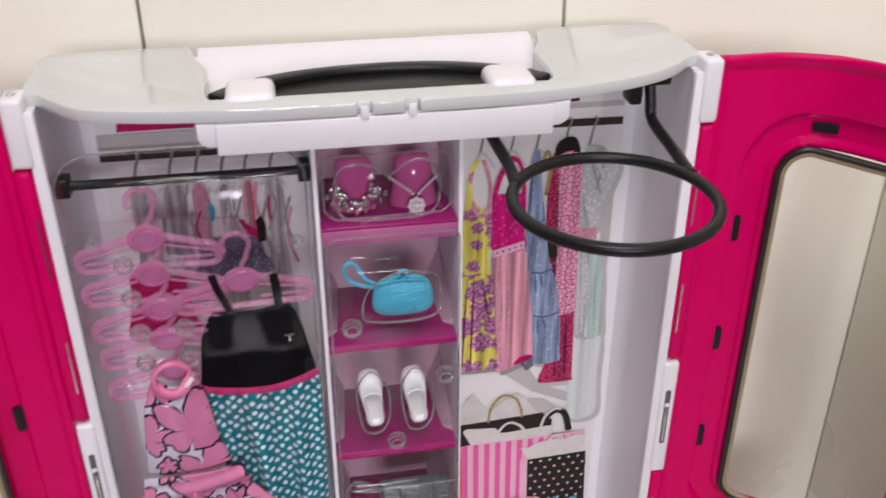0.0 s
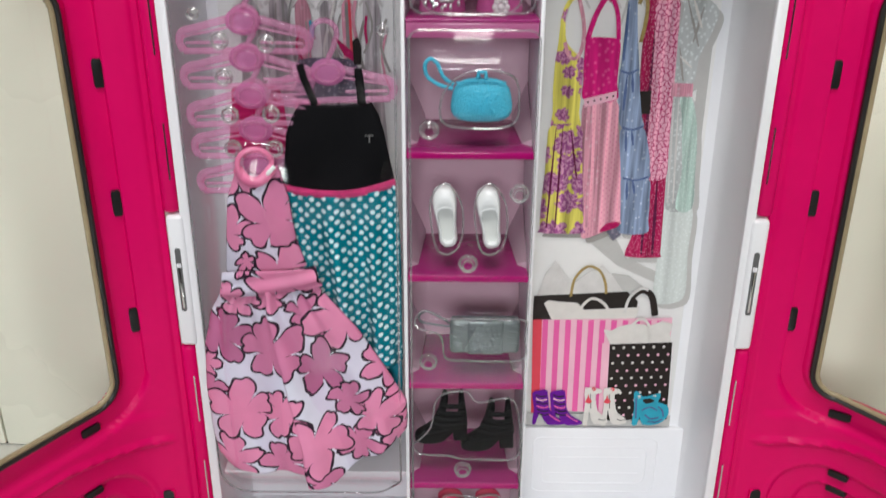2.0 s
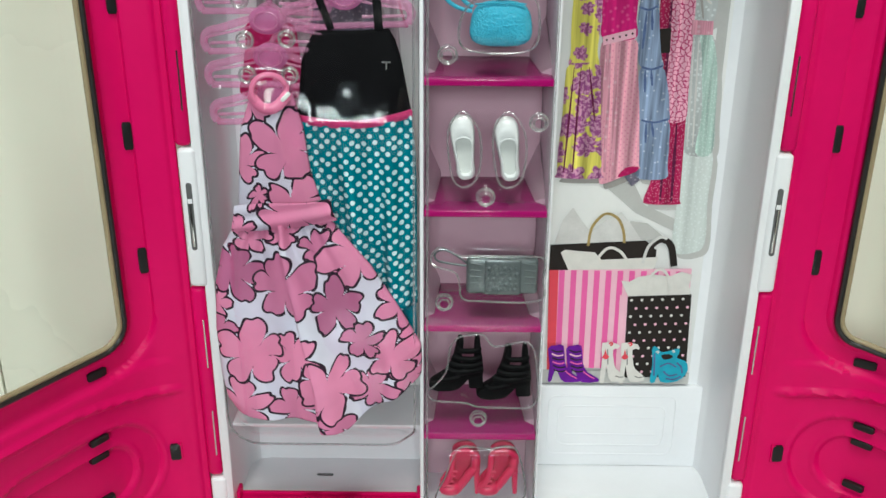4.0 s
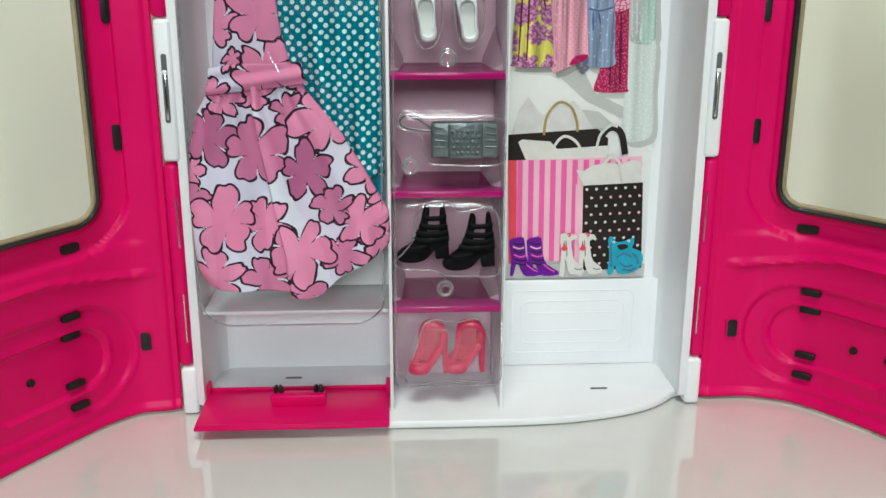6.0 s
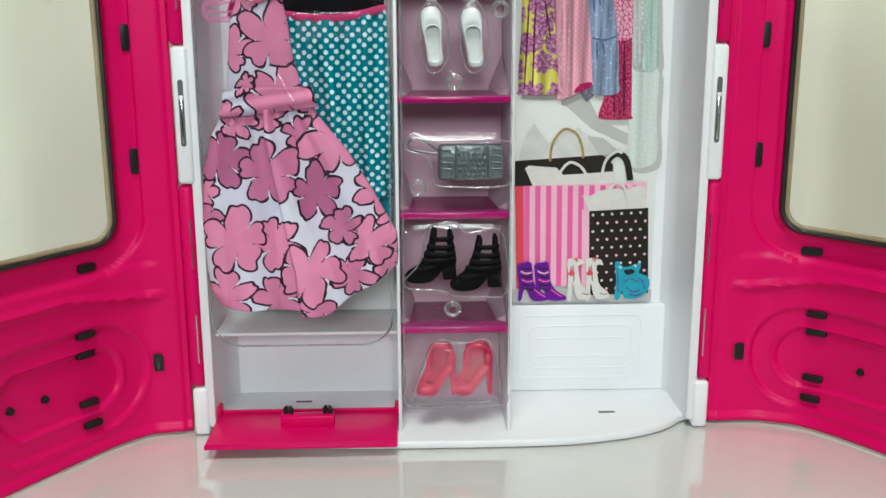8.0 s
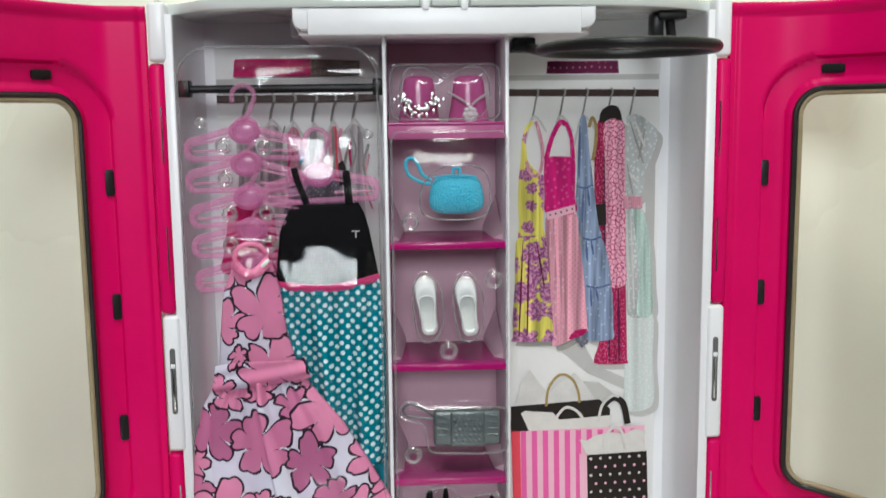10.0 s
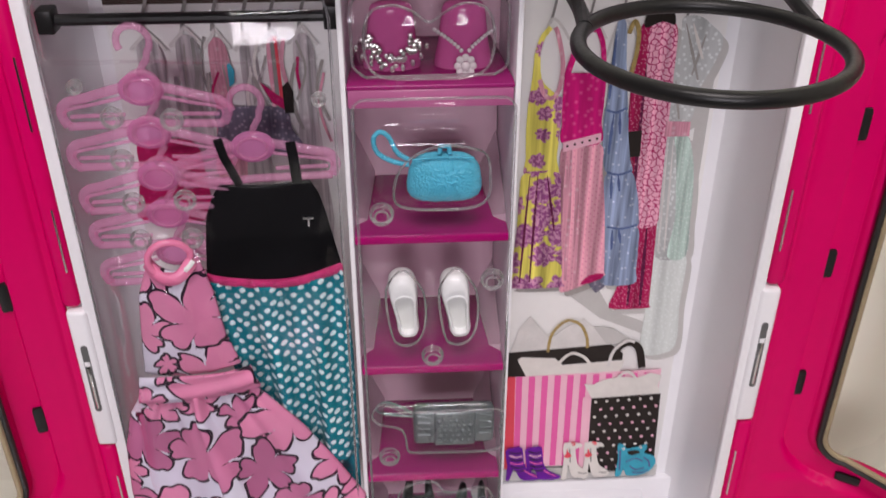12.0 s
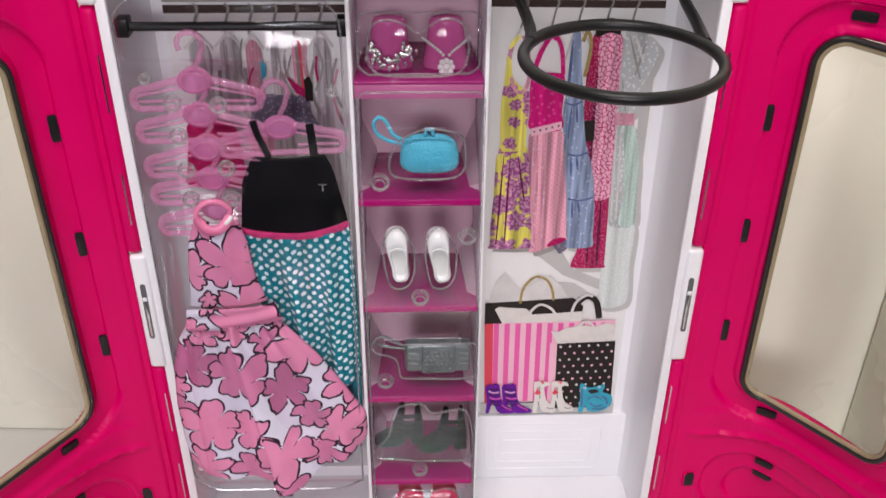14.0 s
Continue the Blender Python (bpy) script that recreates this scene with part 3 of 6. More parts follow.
def flower_cloth(name):
    """White cloth with outlined flowers; the outlines lie in the cloth's own layers, in millimetres from each edge."""
    m = bpy.data.materials.new(name)
    m.use_nodes = True
    n, l = m.node_tree.nodes, m.node_tree.links
    b = n["Principled BSDF"]
    b.inputs["Roughness"].default_value, b.inputs["Specular IOR Level"].default_value = 0.55, 0.18

    def layer(key, lo, hi):
        at, k = n.new("ShaderNodeAttribute"), n.new("ShaderNodeMapRange")
        at.attribute_name = key
        l.new(at.outputs["Fac"], k.inputs[0])
        k.inputs[1].default_value, k.inputs[2].default_value = lo, hi
        return k.outputs[0]

    def mix(fac, a, c):
        k = n.new("ShaderNodeMix")
        k.data_type = "RGBA"
        l.new(fac, k.inputs[0])
        for i, v in ((6, a), (7, c)):
            if isinstance(v, tuple):
                k.inputs[i].default_value = (*v, 1)
            else:
                l.new(v, k.inputs[i])
        return k.outputs[2]
    pink = mix(layer("flower_tone", 0.0, 1.0), (0.74, 0.26, 0.43), (0.47, 0.14, 0.28))
    color = mix(layer("flower_fill", 0.05, -0.05), (0.67, 0.66, 0.77), pink)
    color = mix(layer("flower_edge", 0.58, 0.38), color, (0.022, 0.010, 0.022))
    tc, cloud, weave = n.new("ShaderNodeTexCoord"), n.new("ShaderNodeTexNoise"), n.new("ShaderNodeTexNoise")
    cloud.inputs["Scale"].default_value, weave.inputs["Scale"].default_value = 70, 1500
    gain, sc = n.new("ShaderNodeMapRange"), n.new("ShaderNodeVectorMath")
    sc.operation = "SCALE"
    gain.inputs[1].default_value, gain.inputs[2].default_value, gain.inputs[3].default_value, gain.inputs[4].default_value = 0.3, 0.7, 0.90, 1.06
    bn = n.new("ShaderNodeBump")
    bn.inputs["Strength"].default_value, bn.inputs["Distance"].default_value = 0.22, 0.0006
    for k in (cloud, weave):
        l.new(tc.outputs["Object"], k.inputs["Vector"])
    l.new(cloud.outputs[0], gain.inputs[0])
    l.new(color, sc.inputs[0])
    l.new(gain.outputs[0], sc.inputs["Scale"])
    l.new(sc.outputs[0], b.inputs["Base Color"])
    l.new(weave.outputs[0], bn.inputs["Height"])
    l.new(bn.outputs[0], b.inputs["Normal"])
    return m


FLORAL = flower_cloth("pink_flower_cloth")


def print_flowers(ob, flowers, seed, depth=1.0):
    """Lays out outlined five-petalled flowers on a cloth; flowers: centre x, z and radius, the topmost first."""
    rnd = random.Random(seed)
    co = np.empty(len(ob.data.vertices) * 3)
    ob.data.vertices.foreach_get("co", co)
    x, z = co[0::3], co[2::3]
    x, z = x + 0.0007 * np.sin(z * 420 + 1.0), z + 0.0007 * np.sin(x * 390 + 2.0)
    above, edge, tone = np.full(x.shape, 0.05), np.full(x.shape, 0.05), np.zeros(x.shape)
    for cx, cz, size in flowers:
        turn, squash, lean, shade = rnd.uniform(0, 6.28), rnd.uniform(0.88, 1.12), rnd.uniform(0, 6.28), depth * rnd.choice((0.0, 0.1, 0.35, 0.6, 1.0))
        rho, th = np.hypot((x - cx) * squash, (z - cz) / squash), np.arctan2(z - cz, x - cx)

        def reach(t):
            w = (t - turn) * 5 / math.tau
            w = w - np.round(w) + 0.06 * np.sin(2 * t + lean)
            k = np.clip(np.cos(math.pi * w), 0.0, 1.0)
            return 1.19 * size * (0.38 + 0.62 * k ** 0.50 - 0.09 * np.exp(-((w - 0.05) / 0.08) ** 2) + 0.07 * np.sin(7 * t + 3 * lean)) * (1 + 0.12 * np.sin(t + lean))
        r = reach(th)
        slope = (reach(th + 0.02) - reach(th - 0.02)) / 0.04
        d = (rho - r) / np.sqrt(1 + np.minimum((slope / np.maximum(rho, 0.002)) ** 2, 9.0))
        edge = np.minimum(edge, np.maximum(np.abs(d), -above))
        tone = np.where((d < 0) & (above > 0), shade, tone)
        above = np.minimum(above, d)
    for key, value in (("flower_fill", above * 1000), ("flower_edge", edge * 1000), ("flower_tone", tone)):
        ob.data.attributes.new(key, "FLOAT", "POINT").data.foreach_set("value", value.astype(np.float32))


def sheet(name, mat, parent, rows, y_of, cols=40, lines=60, hem=None, thick=0.0012, label="", z_top=None):
    """A hanging piece of cloth. rows: (depth 0 to 1, left x, right x); hem(u): the lower edge's z along it; y_of(u, v, x, z): how far forward it bellies."""
    bm = bmesh.new()
    vs, ls, rs = zip(*rows)
    grid = []
    for j in range(lines + 1):
        v = j / lines
        line = []
        for i in range(cols + 1):
            u = i / cols
            x = np.interp(v, vs, ls) * (1 - u) + np.interp(v, vs, rs) * u
            zt = z_top(u)
            z = zt + (hem(u) - zt) * v
            line.append(bm.verts.new((x, y_of(u, v, x, z), z)))
        grid.append(line)
    for a, b in zip(grid, grid[1:]):
        for i in range(cols):
            bm.faces.new((a[i], b[i], b[i + 1], a[i + 1]))
    ob = part(name, bm, mat, parent, label, angle=70)
    mod = ob.modifiers.new("thickness", "SOLIDIFY")
    mod.thickness, mod.offset = thick, 0.0
    return ob


# ---- carrying handle on the roof ----
arc = spline([(-0.0585, -0.0085), (-0.0460, 0.0030), (-0.0250, 0.0110), (0, 0.0138), (0.0250, 0.0114), (0.0460, 0.0034), (0.0590, -0.0078)], 6)
handle = part("carry_handle", prism(arc + [(0.0520, -0.0118), (0.0250, -0.0122), (0, -0.0122), (-0.0250, -0.0122), (-0.0510, -0.0118)], 0.3100, 0.3190, bevel=0.0012), BLACK, wardrobe, "black curved carrying handle lying in the recess")
inner = [(x * 0.90, y - 0.0052) for x, y in arc]
part("grip_band", prism(arc + inner[::-1], 0.3185, 0.3217, bevel=0.0012), BLACK, handle, "raised black grip band")
for x0 in (-0.0525, 0.0360):
    part("handle_mount", box(x0 - 0.0006, x0 + 0.0163, -0.0172, 0.0016, 0.3085, 0.3232, 0.0034, segs=4), WHITE, handle, "white rounded handle mount")
for x0 in (-0.0094, 0.0064):
    part("latch_tab", box(x0, x0 + 0.0030, -0.0246, -0.0228, 0.3150, 0.3196, 0.0006), WHITE, wardrobe)

# ---- fold-out garment ring ----
ring_thing = part("garment_ring", tube([(0.0672 + 0.0326 * math.cos(a * math.tau / 48), -0.0590 + 0.0326 * math.sin(a * math.tau / 48), 0.2965) for a in range(48)], 0.0021, True, 12), BLACK, wardrobe, "black fold-out plastic garment ring")
part("arm", tube(spline([(0.0370, 0.004, 0.3015), (0.0375, -0.006, 0.3005), (0.0395, -0.030, 0.2975), (0.0385, -0.044, 0.2968)], 6), 0.0021), BLACK, ring_thing)
part("arm", tube(spline([(0.1000, 0.004, 0.3165), (0.1000, 0.0, 0.3070), (0.1000, -0.004, 0.2995), (0.0995, -0.025, 0.2975), (0.0980, -0.046, 0.2968)], 6), 0.0021), BLACK, ring_thing)
part("mount", box(0.0300, 0.0400, -0.003, 0.010, 0.2995, 0.3052, 0.0008), BLACK, ring_thing)
part("mount", box(0.0935, 0.1060, -0.004, 0.010, 0.3125, 0.3165, 0.0010), BLACK, ring_thing)
part("pivot", box(0.0915, 0.0965, -0.002, 0.008, 0.3045, 0.3160, 0.0014), BLACK, ring_thing)

# ---- clothes rod behind the hangers ----
rod = part("clothes_rod", tube([(-0.1150, 0.006, 0.2850), (-0.0265, 0.006, 0.2850)], 0.0018, sides=10), BLACK, wardrobe, "black clothes rod")
part("rod_end", box(-0.1155, -0.1105, 0.0025, 0.0095, 0.2815, 0.2888, 0.0006), BLACK, rod)
part("rod_end", box(-0.0310, -0.0265, 0.0025, 0.0095, 0.2815, 0.2888, 0.0006), BLACK, rod)

# ---- lower left: ledge, drop-down flap; lower right: embossed panel ----
part("ledge", box(-0.1150, -0.0265, 0.0040, 0.0415, 0.0480, 0.0498, 0.0006), WHITE, wardrobe, "white shelf above the flap")
flap = part("flap", box(-0.1155, -0.0268, -0.0320, 0.0090, 0.0050, 0.0072, 0.0007), PINK, wardrobe, "hot pink flap folded down on the floor tray")
for x in (-0.1150, -0.0275):
    part("pivot_ear", box(x - 0.0011, x + 0.0011, 0.002, 0.0095, 0.0065, 0.0120, 0.0006), PINK, flap)
part("rim", box(-0.1150, -0.0272, 0.0070, 0.0088, 0.0070, 0.0084, 0.0004), PINK, flap)
part("rim", box(-0.1150, -0.0272, -0.0318, -0.0302, 0.0070, 0.0080, 0.0004), PINK, flap)
grip = part("grip", box(-0.0830, -0.0570, -0.0120, -0.0055, 0.0070, 0.0128, 0.0009), PINK, flap, "raised pink grip")
for x in (-0.0795, -0.0605):
    for k in (-0.0013, 0.0013):
        part("prong", tube([(x + k, -0.0080, 0.0120), (x + k, -0.0080, 0.0150), (x + k * 0.6, -0.0080, 0.0166)], [0.0011, 0.0013, 0.0006], sides=8), BLACK, grip, "black snap prong")
for x, y in ((-0.0760, 0.027), (0.0780, 0.007)):
    # flat dark strips put in for the shade of slots in the tray
    part("floor_slot_shade", prism(rounded(x - 0.0042, x + 0.0042, y - 0.0008, y + 0.0008, 0.0007, 3), 0.0045, 0.0048), SLOT, wardrobe)
low = part("lower_panel", box(0.0275, 0.1140, 0.0375, 0.0415, 0.0045, 0.0520, 0.0008), WHITE, wardrobe, "white lower back panel with embossed frames")
for x0, x1, z0, z1 in ((0.0370, 0.1010, 0.0120, 0.0462), (0.0420, 0.0960, 0.0175, 0.0405)):
    part("embossed_frame", tube([(x, 0.0375, z) for x, z in rounded(x0, x1, z0, z1, 0.004, 5)], 0.00032, True, 6), WHITE, low)
for z in (0.0240, 0.0340):
    part("embossed_rib", tube([(0.046, 0.0375, z), (0.092, 0.0375, z)], 0.0003, sides=6), WHITE, low)

# ---- pink hangers ----


def hanger():
    ob = empty("toy_hanger", "translucent pink plastic toy clothes hanger behind clear packaging", "hanger", "pink toy hangers")
    bm = bmesh.new()
    bmesh.ops.create_uvsphere(bm, u_segments=18, v_segments=10, radius=1)
    for v in bm.verts:
        v.co = Vector((v.co.x * 0.0070, v.co.y * 0.0017, v.co.z * 0.0054))
    boss = part("medallion", bm, MEDALLION, ob, "deeper pink oval boss")
    part("ring", tube([(0.0046 * math.cos(a * math.tau / 24), -0.0015, 0.0035 * math.sin(a * math.tau / 24)) for a in range(24)], 0.0004, True, 6), HANGER, boss)
    loop = [(-0.0048 * math.cos(a), 0, 0.0150 + 0.0048 * math.sin(a)) for a in np.linspace(-0.5, 3.9, 20)]
    part("hook", tube(spline([(0.0, 0, 0.003), (0.0012, 0, 0.0066), (0.0038, 0, 0.0104)], 4)[:-1] + loop[::-1], 0.0011, sides=8), HANGER, ob)
    for s in (-1, 1):
        part("shoulder", tube(spline([(s * 0.004, 0, 0.0012), (s * 0.011, 0, -0.0006), (s * 0.018, 0, -0.0026), (s * 0.0232, 0, -0.0040), (s * 0.0250, 0, -0.0076), (s * 0.0235, 0, -0.0114)], 5), 0.0016, sides=8, flat=0.6), HANGER, ob)
        part("shoulder_rib", tube(spline([(s * 0.006, -0.0008, -0.0022), (s * 0.014, -0.0008, -0.0040), (s * 0.0225, -0.0008, -0.0058), (s * 0.0238, -0.0008, -0.0080)], 5), 0.0006, sides=6), HANGER, ob)
        part("inner_bar", tube([(s * 0.0225, 0, -0.0084), (s * 0.006, 0, -0.0080)], 0.0007, sides=6), HANGER, ob)
    part("bar", tube([(-0.0235, 0, -0.0116), (0, 0, -0.0110), (0.0235, 0, -0.0116)], 0.0013, sides=8), HANGER, ob)
    return ob


first = hanger()
first.matrix_basis = pose(-0.0865, -0.0040, 0.2665)
for x, y, z, turn in ((-0.0860, -0.0048, 0.2525, 1), (-0.0852, -0.0056, 0.2380, -1), (-0.0846, -0.0050, 0.2240, 1), (-0.0842, -0.0040, 0.2090, 0), (-0.0548, -0.0058, 0.2475, -3)):
    copy_thing(first, pose(x, y, z, 0, turn, 0))

# ---- black and teal dress on its hanger ----
dress = empty("toy_dress", "black and teal polka dot toy dress on a pink hanger", "toy dress", "toy dresses")


def bodice_y(u, v, x, z):
    return -0.0050 - 0.0026 * math.sin(math.pi * u) ** 0.6 - 0.0012 * math.sin(math.pi * v) + 0.0003 * math.sin(9 * u + 5 * v)


sheet("bodice", CLOTHBLACK, dress, [(0, -0.0665, -0.0385), (0.14, -0.0695, -0.0358), (0.35, -0.0722, -0.0338), (1, -0.0748, -0.0300)], bodice_y, 24, 24,
      hem=lambda u: 0.2005 - 0.0030 * math.sin(math.pi * u) + 0.0025 * u, z_top=lambda u: 0.2345 + 0.0008 * u, label="black satin bodice")


def skirt_y(u, v, x, z):
    return -0.0058 - 0.0024 * math.sin(math.pi * u) ** 0.6 - 0.0020 * v - 0.0024 * (0.25 + v) * math.sin(17 * u + 1.2) - 0.0010 * math.sin(33 * u + 4 * v)


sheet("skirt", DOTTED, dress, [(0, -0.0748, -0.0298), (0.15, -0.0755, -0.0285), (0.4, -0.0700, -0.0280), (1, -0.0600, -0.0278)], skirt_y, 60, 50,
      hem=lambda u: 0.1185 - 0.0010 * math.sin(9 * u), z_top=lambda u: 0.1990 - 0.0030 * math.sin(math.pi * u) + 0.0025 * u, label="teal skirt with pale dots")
sheet("underskirt", TEALPLAIN, dress, [(0, -0.0600, -0.0282), (1, -0.0560, -0.0280)], lambda u, v, x, z: -0.0052 - 0.0008 * math.sin(12 * u), 30, 10,
      hem=lambda u: 0.0980, z_top=lambda u: 0.1230, label="plain teal underskirt")
part("waistband", tube([(x, bodice_y(u, 1, x, 0) - 0.0012, 0.1998 - 0.0030 * math.sin(math.pi * u) + 0.0025 * u) for u, x in ((k / 20, -0.0750 + 0.0453 * k / 20) for k in range(21))], 0.0017, sides=8, flat=0.5), RIBBON, dress, "hot pink waistband")
part("strap", tube([(-0.0655, -0.0062, 0.2505), (-0.0640, -0.0072, 0.2450), (-0.0603, -0.0070, 0.2350)], 0.0015, sides=8, flat=0.35), CLOTHBLACK, dress, "black shoulder strap")
part("strap", tube([(-0.0432, -0.0062, 0.2490), (-0.0425, -0.0072, 0.2440), (-0.0420, -0.0070, 0.2350)], 0.0017, sides=8, flat=0.35), CLOTHBLACK, dress, "black shoulder strap")
tag = box(-0.0410, -0.0376, -0.0092, -0.0086, 0.2228, 0.2233)
box(-0.0395, -0.0390, -0.0092, -0.0086, 0.2202, 0.2230, bm=tag)
part("emblem", tag, SILVER, dress, "tiny silver emblem")

# ---- pink flowered dress ----
gown = empty("toy_dress", "pink and white flowered toy dress with black outlines and belted waist", "toy dress", "toy dresses")


def gown_y(u, v, x, z):
    return -0.0105 - 0.0040 * math.sin(math.pi * u) ** 0.7 - 0.0015 * math.sin(math.pi * v) - 0.0007 * math.exp(-((u - 0.62 - 0.1 * v) / 0.07) ** 2) * (1 - 0.5 * v)


def pleat(u, v):
    """A box pleat from the belt to the hem, with a sharp fold at its left."""
    mid, half = 0.535 + 0.075 * v, 0.035 + 0.095 * v
    w = (u - mid) / half
    return ss(-1.08, -0.92, w) * (1 - ss(-0.6, 1.25, w))


def gown_skirt_y(u, v, x, z):
    gather = math.exp(-v * 5)
    return -0.0125 - 0.0050 * math.sin(math.pi * u) ** 0.6 - 0.0040 * v * math.sin(math.pi * u) ** 0.5 - (0.0020 * v + 0.0006) * math.sin(15 * u + 0.6 * v) - 0.0009 * gather * math.sin(52 * u) \
        - (0.0014 + 0.0076 * v) * pleat(u, v) - 0.0036 * v * math.exp(-((u - 0.22) / 0.07) ** 2) - 0.0026 * v * math.exp(-((u - 0.86) / 0.05) ** 2)


# flowers on the skirt and on the bodice and belt: x, z, radius
SKIRT_FLOWERS = [(-0.050, 0.106, 0.0080), (-0.062, 0.122, 0.0105), (-0.083, 0.131, 0.0127), (-0.052, 0.144, 0.0129), (-0.103, 0.138, 0.0112), (-0.097, 0.100, 0.0134), (-0.039, 0.100, 0.0105), (-0.064, 0.088, 0.0125),
                 (-0.079, 0.101, 0.0108), (-0.103, 0.075, 0.0107), (-0.080, 0.074, 0.0105), (-0.095, 0.153, 0.0074), (-0.082, 0.156, 0.0070), (-0.068, 0.147, 0.0071), (-0.034, 0.122, 0.0103), (-0.047, 0.084, 0.0090),
                 (-0.030, 0.090, 0.0071), (-0.112, 0.110, 0.0067), (-0.111, 0.123, 0.0060), (-0.063, 0.071, 0.0075), (-0.063, 0.160, 0.0055), (-0.028, 0.109, 0.0060), (-0.108, 0.156, 0.0060), (-0.060, 0.1335, 0.0045)]
BODICE_FLOWERS = [(-0.078, 0.190, 0.0125), (-0.097, 0.184, 0.0090), (-0.093, 0.207, 0.0070), (-0.077, 0.165, 0.0125), (-0.070, 0.206, 0.0080), (-0.068, 0.176, 0.0060), (-0.100, 0.157, 0.0058), (-0.062, 0.164, 0.0058), (-0.091, 0.170, 0.0040)]
piece = sheet("bodice", FLORAL, gown, [(0, -0.0915, -0.0762), (0.3, -0.0965, -0.0725), (0.7, -0.0985, -0.0705), (1, -0.1000, -0.0670)], gown_y, 60, 90,
              hem=lambda u: 0.1640 + 0.003 * u, z_top=lambda u: 0.2110 - 0.003 * math.sin(math.pi * u), label="flowered halter bodice")
print_flowers(piece, BODICE_FLOWERS, 5, 0.3)
piece = sheet("skirt", FLORAL, gown, [(0, -0.1015, -0.0640), (0.12, -0.1075, -0.0575), (0.3, -0.1115, -0.0470), (0.55, -0.1130, -0.0360), (0.8, -0.1122, -0.0262), (0.93, -0.1105, -0.0258), (1, -0.1070, -0.0262)], gown_skirt_y, 170, 160,
              hem=lambda u: 0.0690 + 0.0200 * max(u - 0.62, 0) ** 1.2 / 0.313 - 0.0022 * math.exp(-((u - 0.60) / 0.10) ** 2) + 0.0014 * math.exp(-(u / 0.06) ** 2) - 0.0008 * math.sin(8 * u), z_top=lambda u: 0.1570 + 0.004 * u, label="full flowered skirt with a box pleat")
print_flowers(piece, SKIRT_FLOWERS, 11)
piece = sheet("belt", FLORAL, gown, [(0, -0.1005, -0.0625), (1, -0.1025, -0.0600)], lambda u, v, x, z: -0.0135 - 0.0058 * math.sin(math.pi * (0.12 + 0.8 * u)) ** 0.7 - 0.0008 * math.sin(math.pi * v) - 0.0005 * math.sin(9 * v + 3 * u), 90, 26,
              hem=lambda u: 0.1555 + 0.0045 * u, z_top=lambda u: 0.1660 + 0.0040 * u + 0.001 * math.sin(5 * u), label="flowered belt")
print_flowers(piece, BODICE_FLOWERS, 5, 0.3)
part("collar", tube([(-0.0842 + 0.0064 * math.cos(a), -0.0125 - 0.004 * math.sin(a * 0.5), 0.2130 + 0.0062 * math.sin(a)) for a in np.linspace(0.35, 6.6, 30)], 0.0011, sides=10), COLLAR, gown, "pink plastic neck loop")
part("collar_base", tube(spline([(-0.0912, -0.0140, 0.2105), (-0.0880, -0.0165, 0.2075), (-0.0842, -0.0172, 0.2062), (-0.0805, -0.0165, 0.2078), (-0.0775, -0.0140, 0.2110)], 5), 0.0022, sides=10, flat=0.5), COLLAR, gown)
part("tassel", tube(spline([(-0.0805, -0.0150, 0.2080), (-0.0785, -0.0165, 0.2100), (-0.0765, -0.0150, 0.2120)], 4), 0.0009, sides=6), SHOEWHITE, gown)
part("hem_tag", tube([(-0.0330, -0.0150, 0.0850), (-0.0300, -0.0160, 0.0838)], 0.0006, sides=6), SHOEWHITE, gown)

# ---- middle column: handbags, shoes, jewellery ----


def ellipsoid(cx, cy, cz, rx, ry, rz, power=2.0, seg=28):
    bm = bmesh.new()
    bmesh.ops.create_uvsphere(bm, u_segments=seg, v_segments=seg // 2, radius=1, matrix=Matrix.Rotation(radians(90), 4, "X"))
    for v in bm.verts:
        x, y, z = v.co
        r = (abs(x) ** power + abs(z) ** power) ** (1 / power)
        k = math.hypot(x, z) / r if r > 1e-6 else 1
        v.co = Vector((cx + x * k * rx, cy + y * ry, cz + z * k * rz))
    return bm


purse = empty("toy_purse", "cyan pebbled toy purse with a wrist loop in clear packaging", "toy purse", "toy handbags")
bm = ellipsoid(0.0045, -0.0125, 0.2388, 0.0116, 0.0045, 0.0086, 3.2, 36)
for v in bm.verts:
    k = noise.noise(v.co * 1500) * 0.0005
    v.co.x = 0.0045 + (v.co.x - 0.0045) * (1.0 - 0.10 * (v.co.z - 0.2388) / 0.0086)
    v.co.y -= k if v.co.y < -0.013 else 0
part("body", bm, CYAN, purse)
part("clasp", tube([(0.0030, -0.014, 0.2478), (0.0032, -0.014, 0.2500), (0.0058, -0.014, 0.2500), (0.0060, -0.014, 0.2478)], 0.0009), CYAN, purse)
part("seam", tube([(x, -0.0155, 0.2462 + 0.0008 * math.sin((x + 0.006) * 150)) for x in np.linspace(-0.0055, 0.0135, 10)], 0.0004, sides=6), CYAN, purse)
part("wrist_loop", tube(spline([(-0.0062, -0.0125, 0.2448), (-0.0100, -0.0125, 0.2475), (-0.0125, -0.0125, 0.2528), (-0.0152, -0.0125, 0.2545), (-0.0172, -0.0125, 0.2520), (-0.0160, -0.0125, 0.2475), (-0.0115, -0.0125, 0.2445), (-0.0065, -0.0125, 0.2432)], 5), 0.0008, sides=8), CYAN, purse)

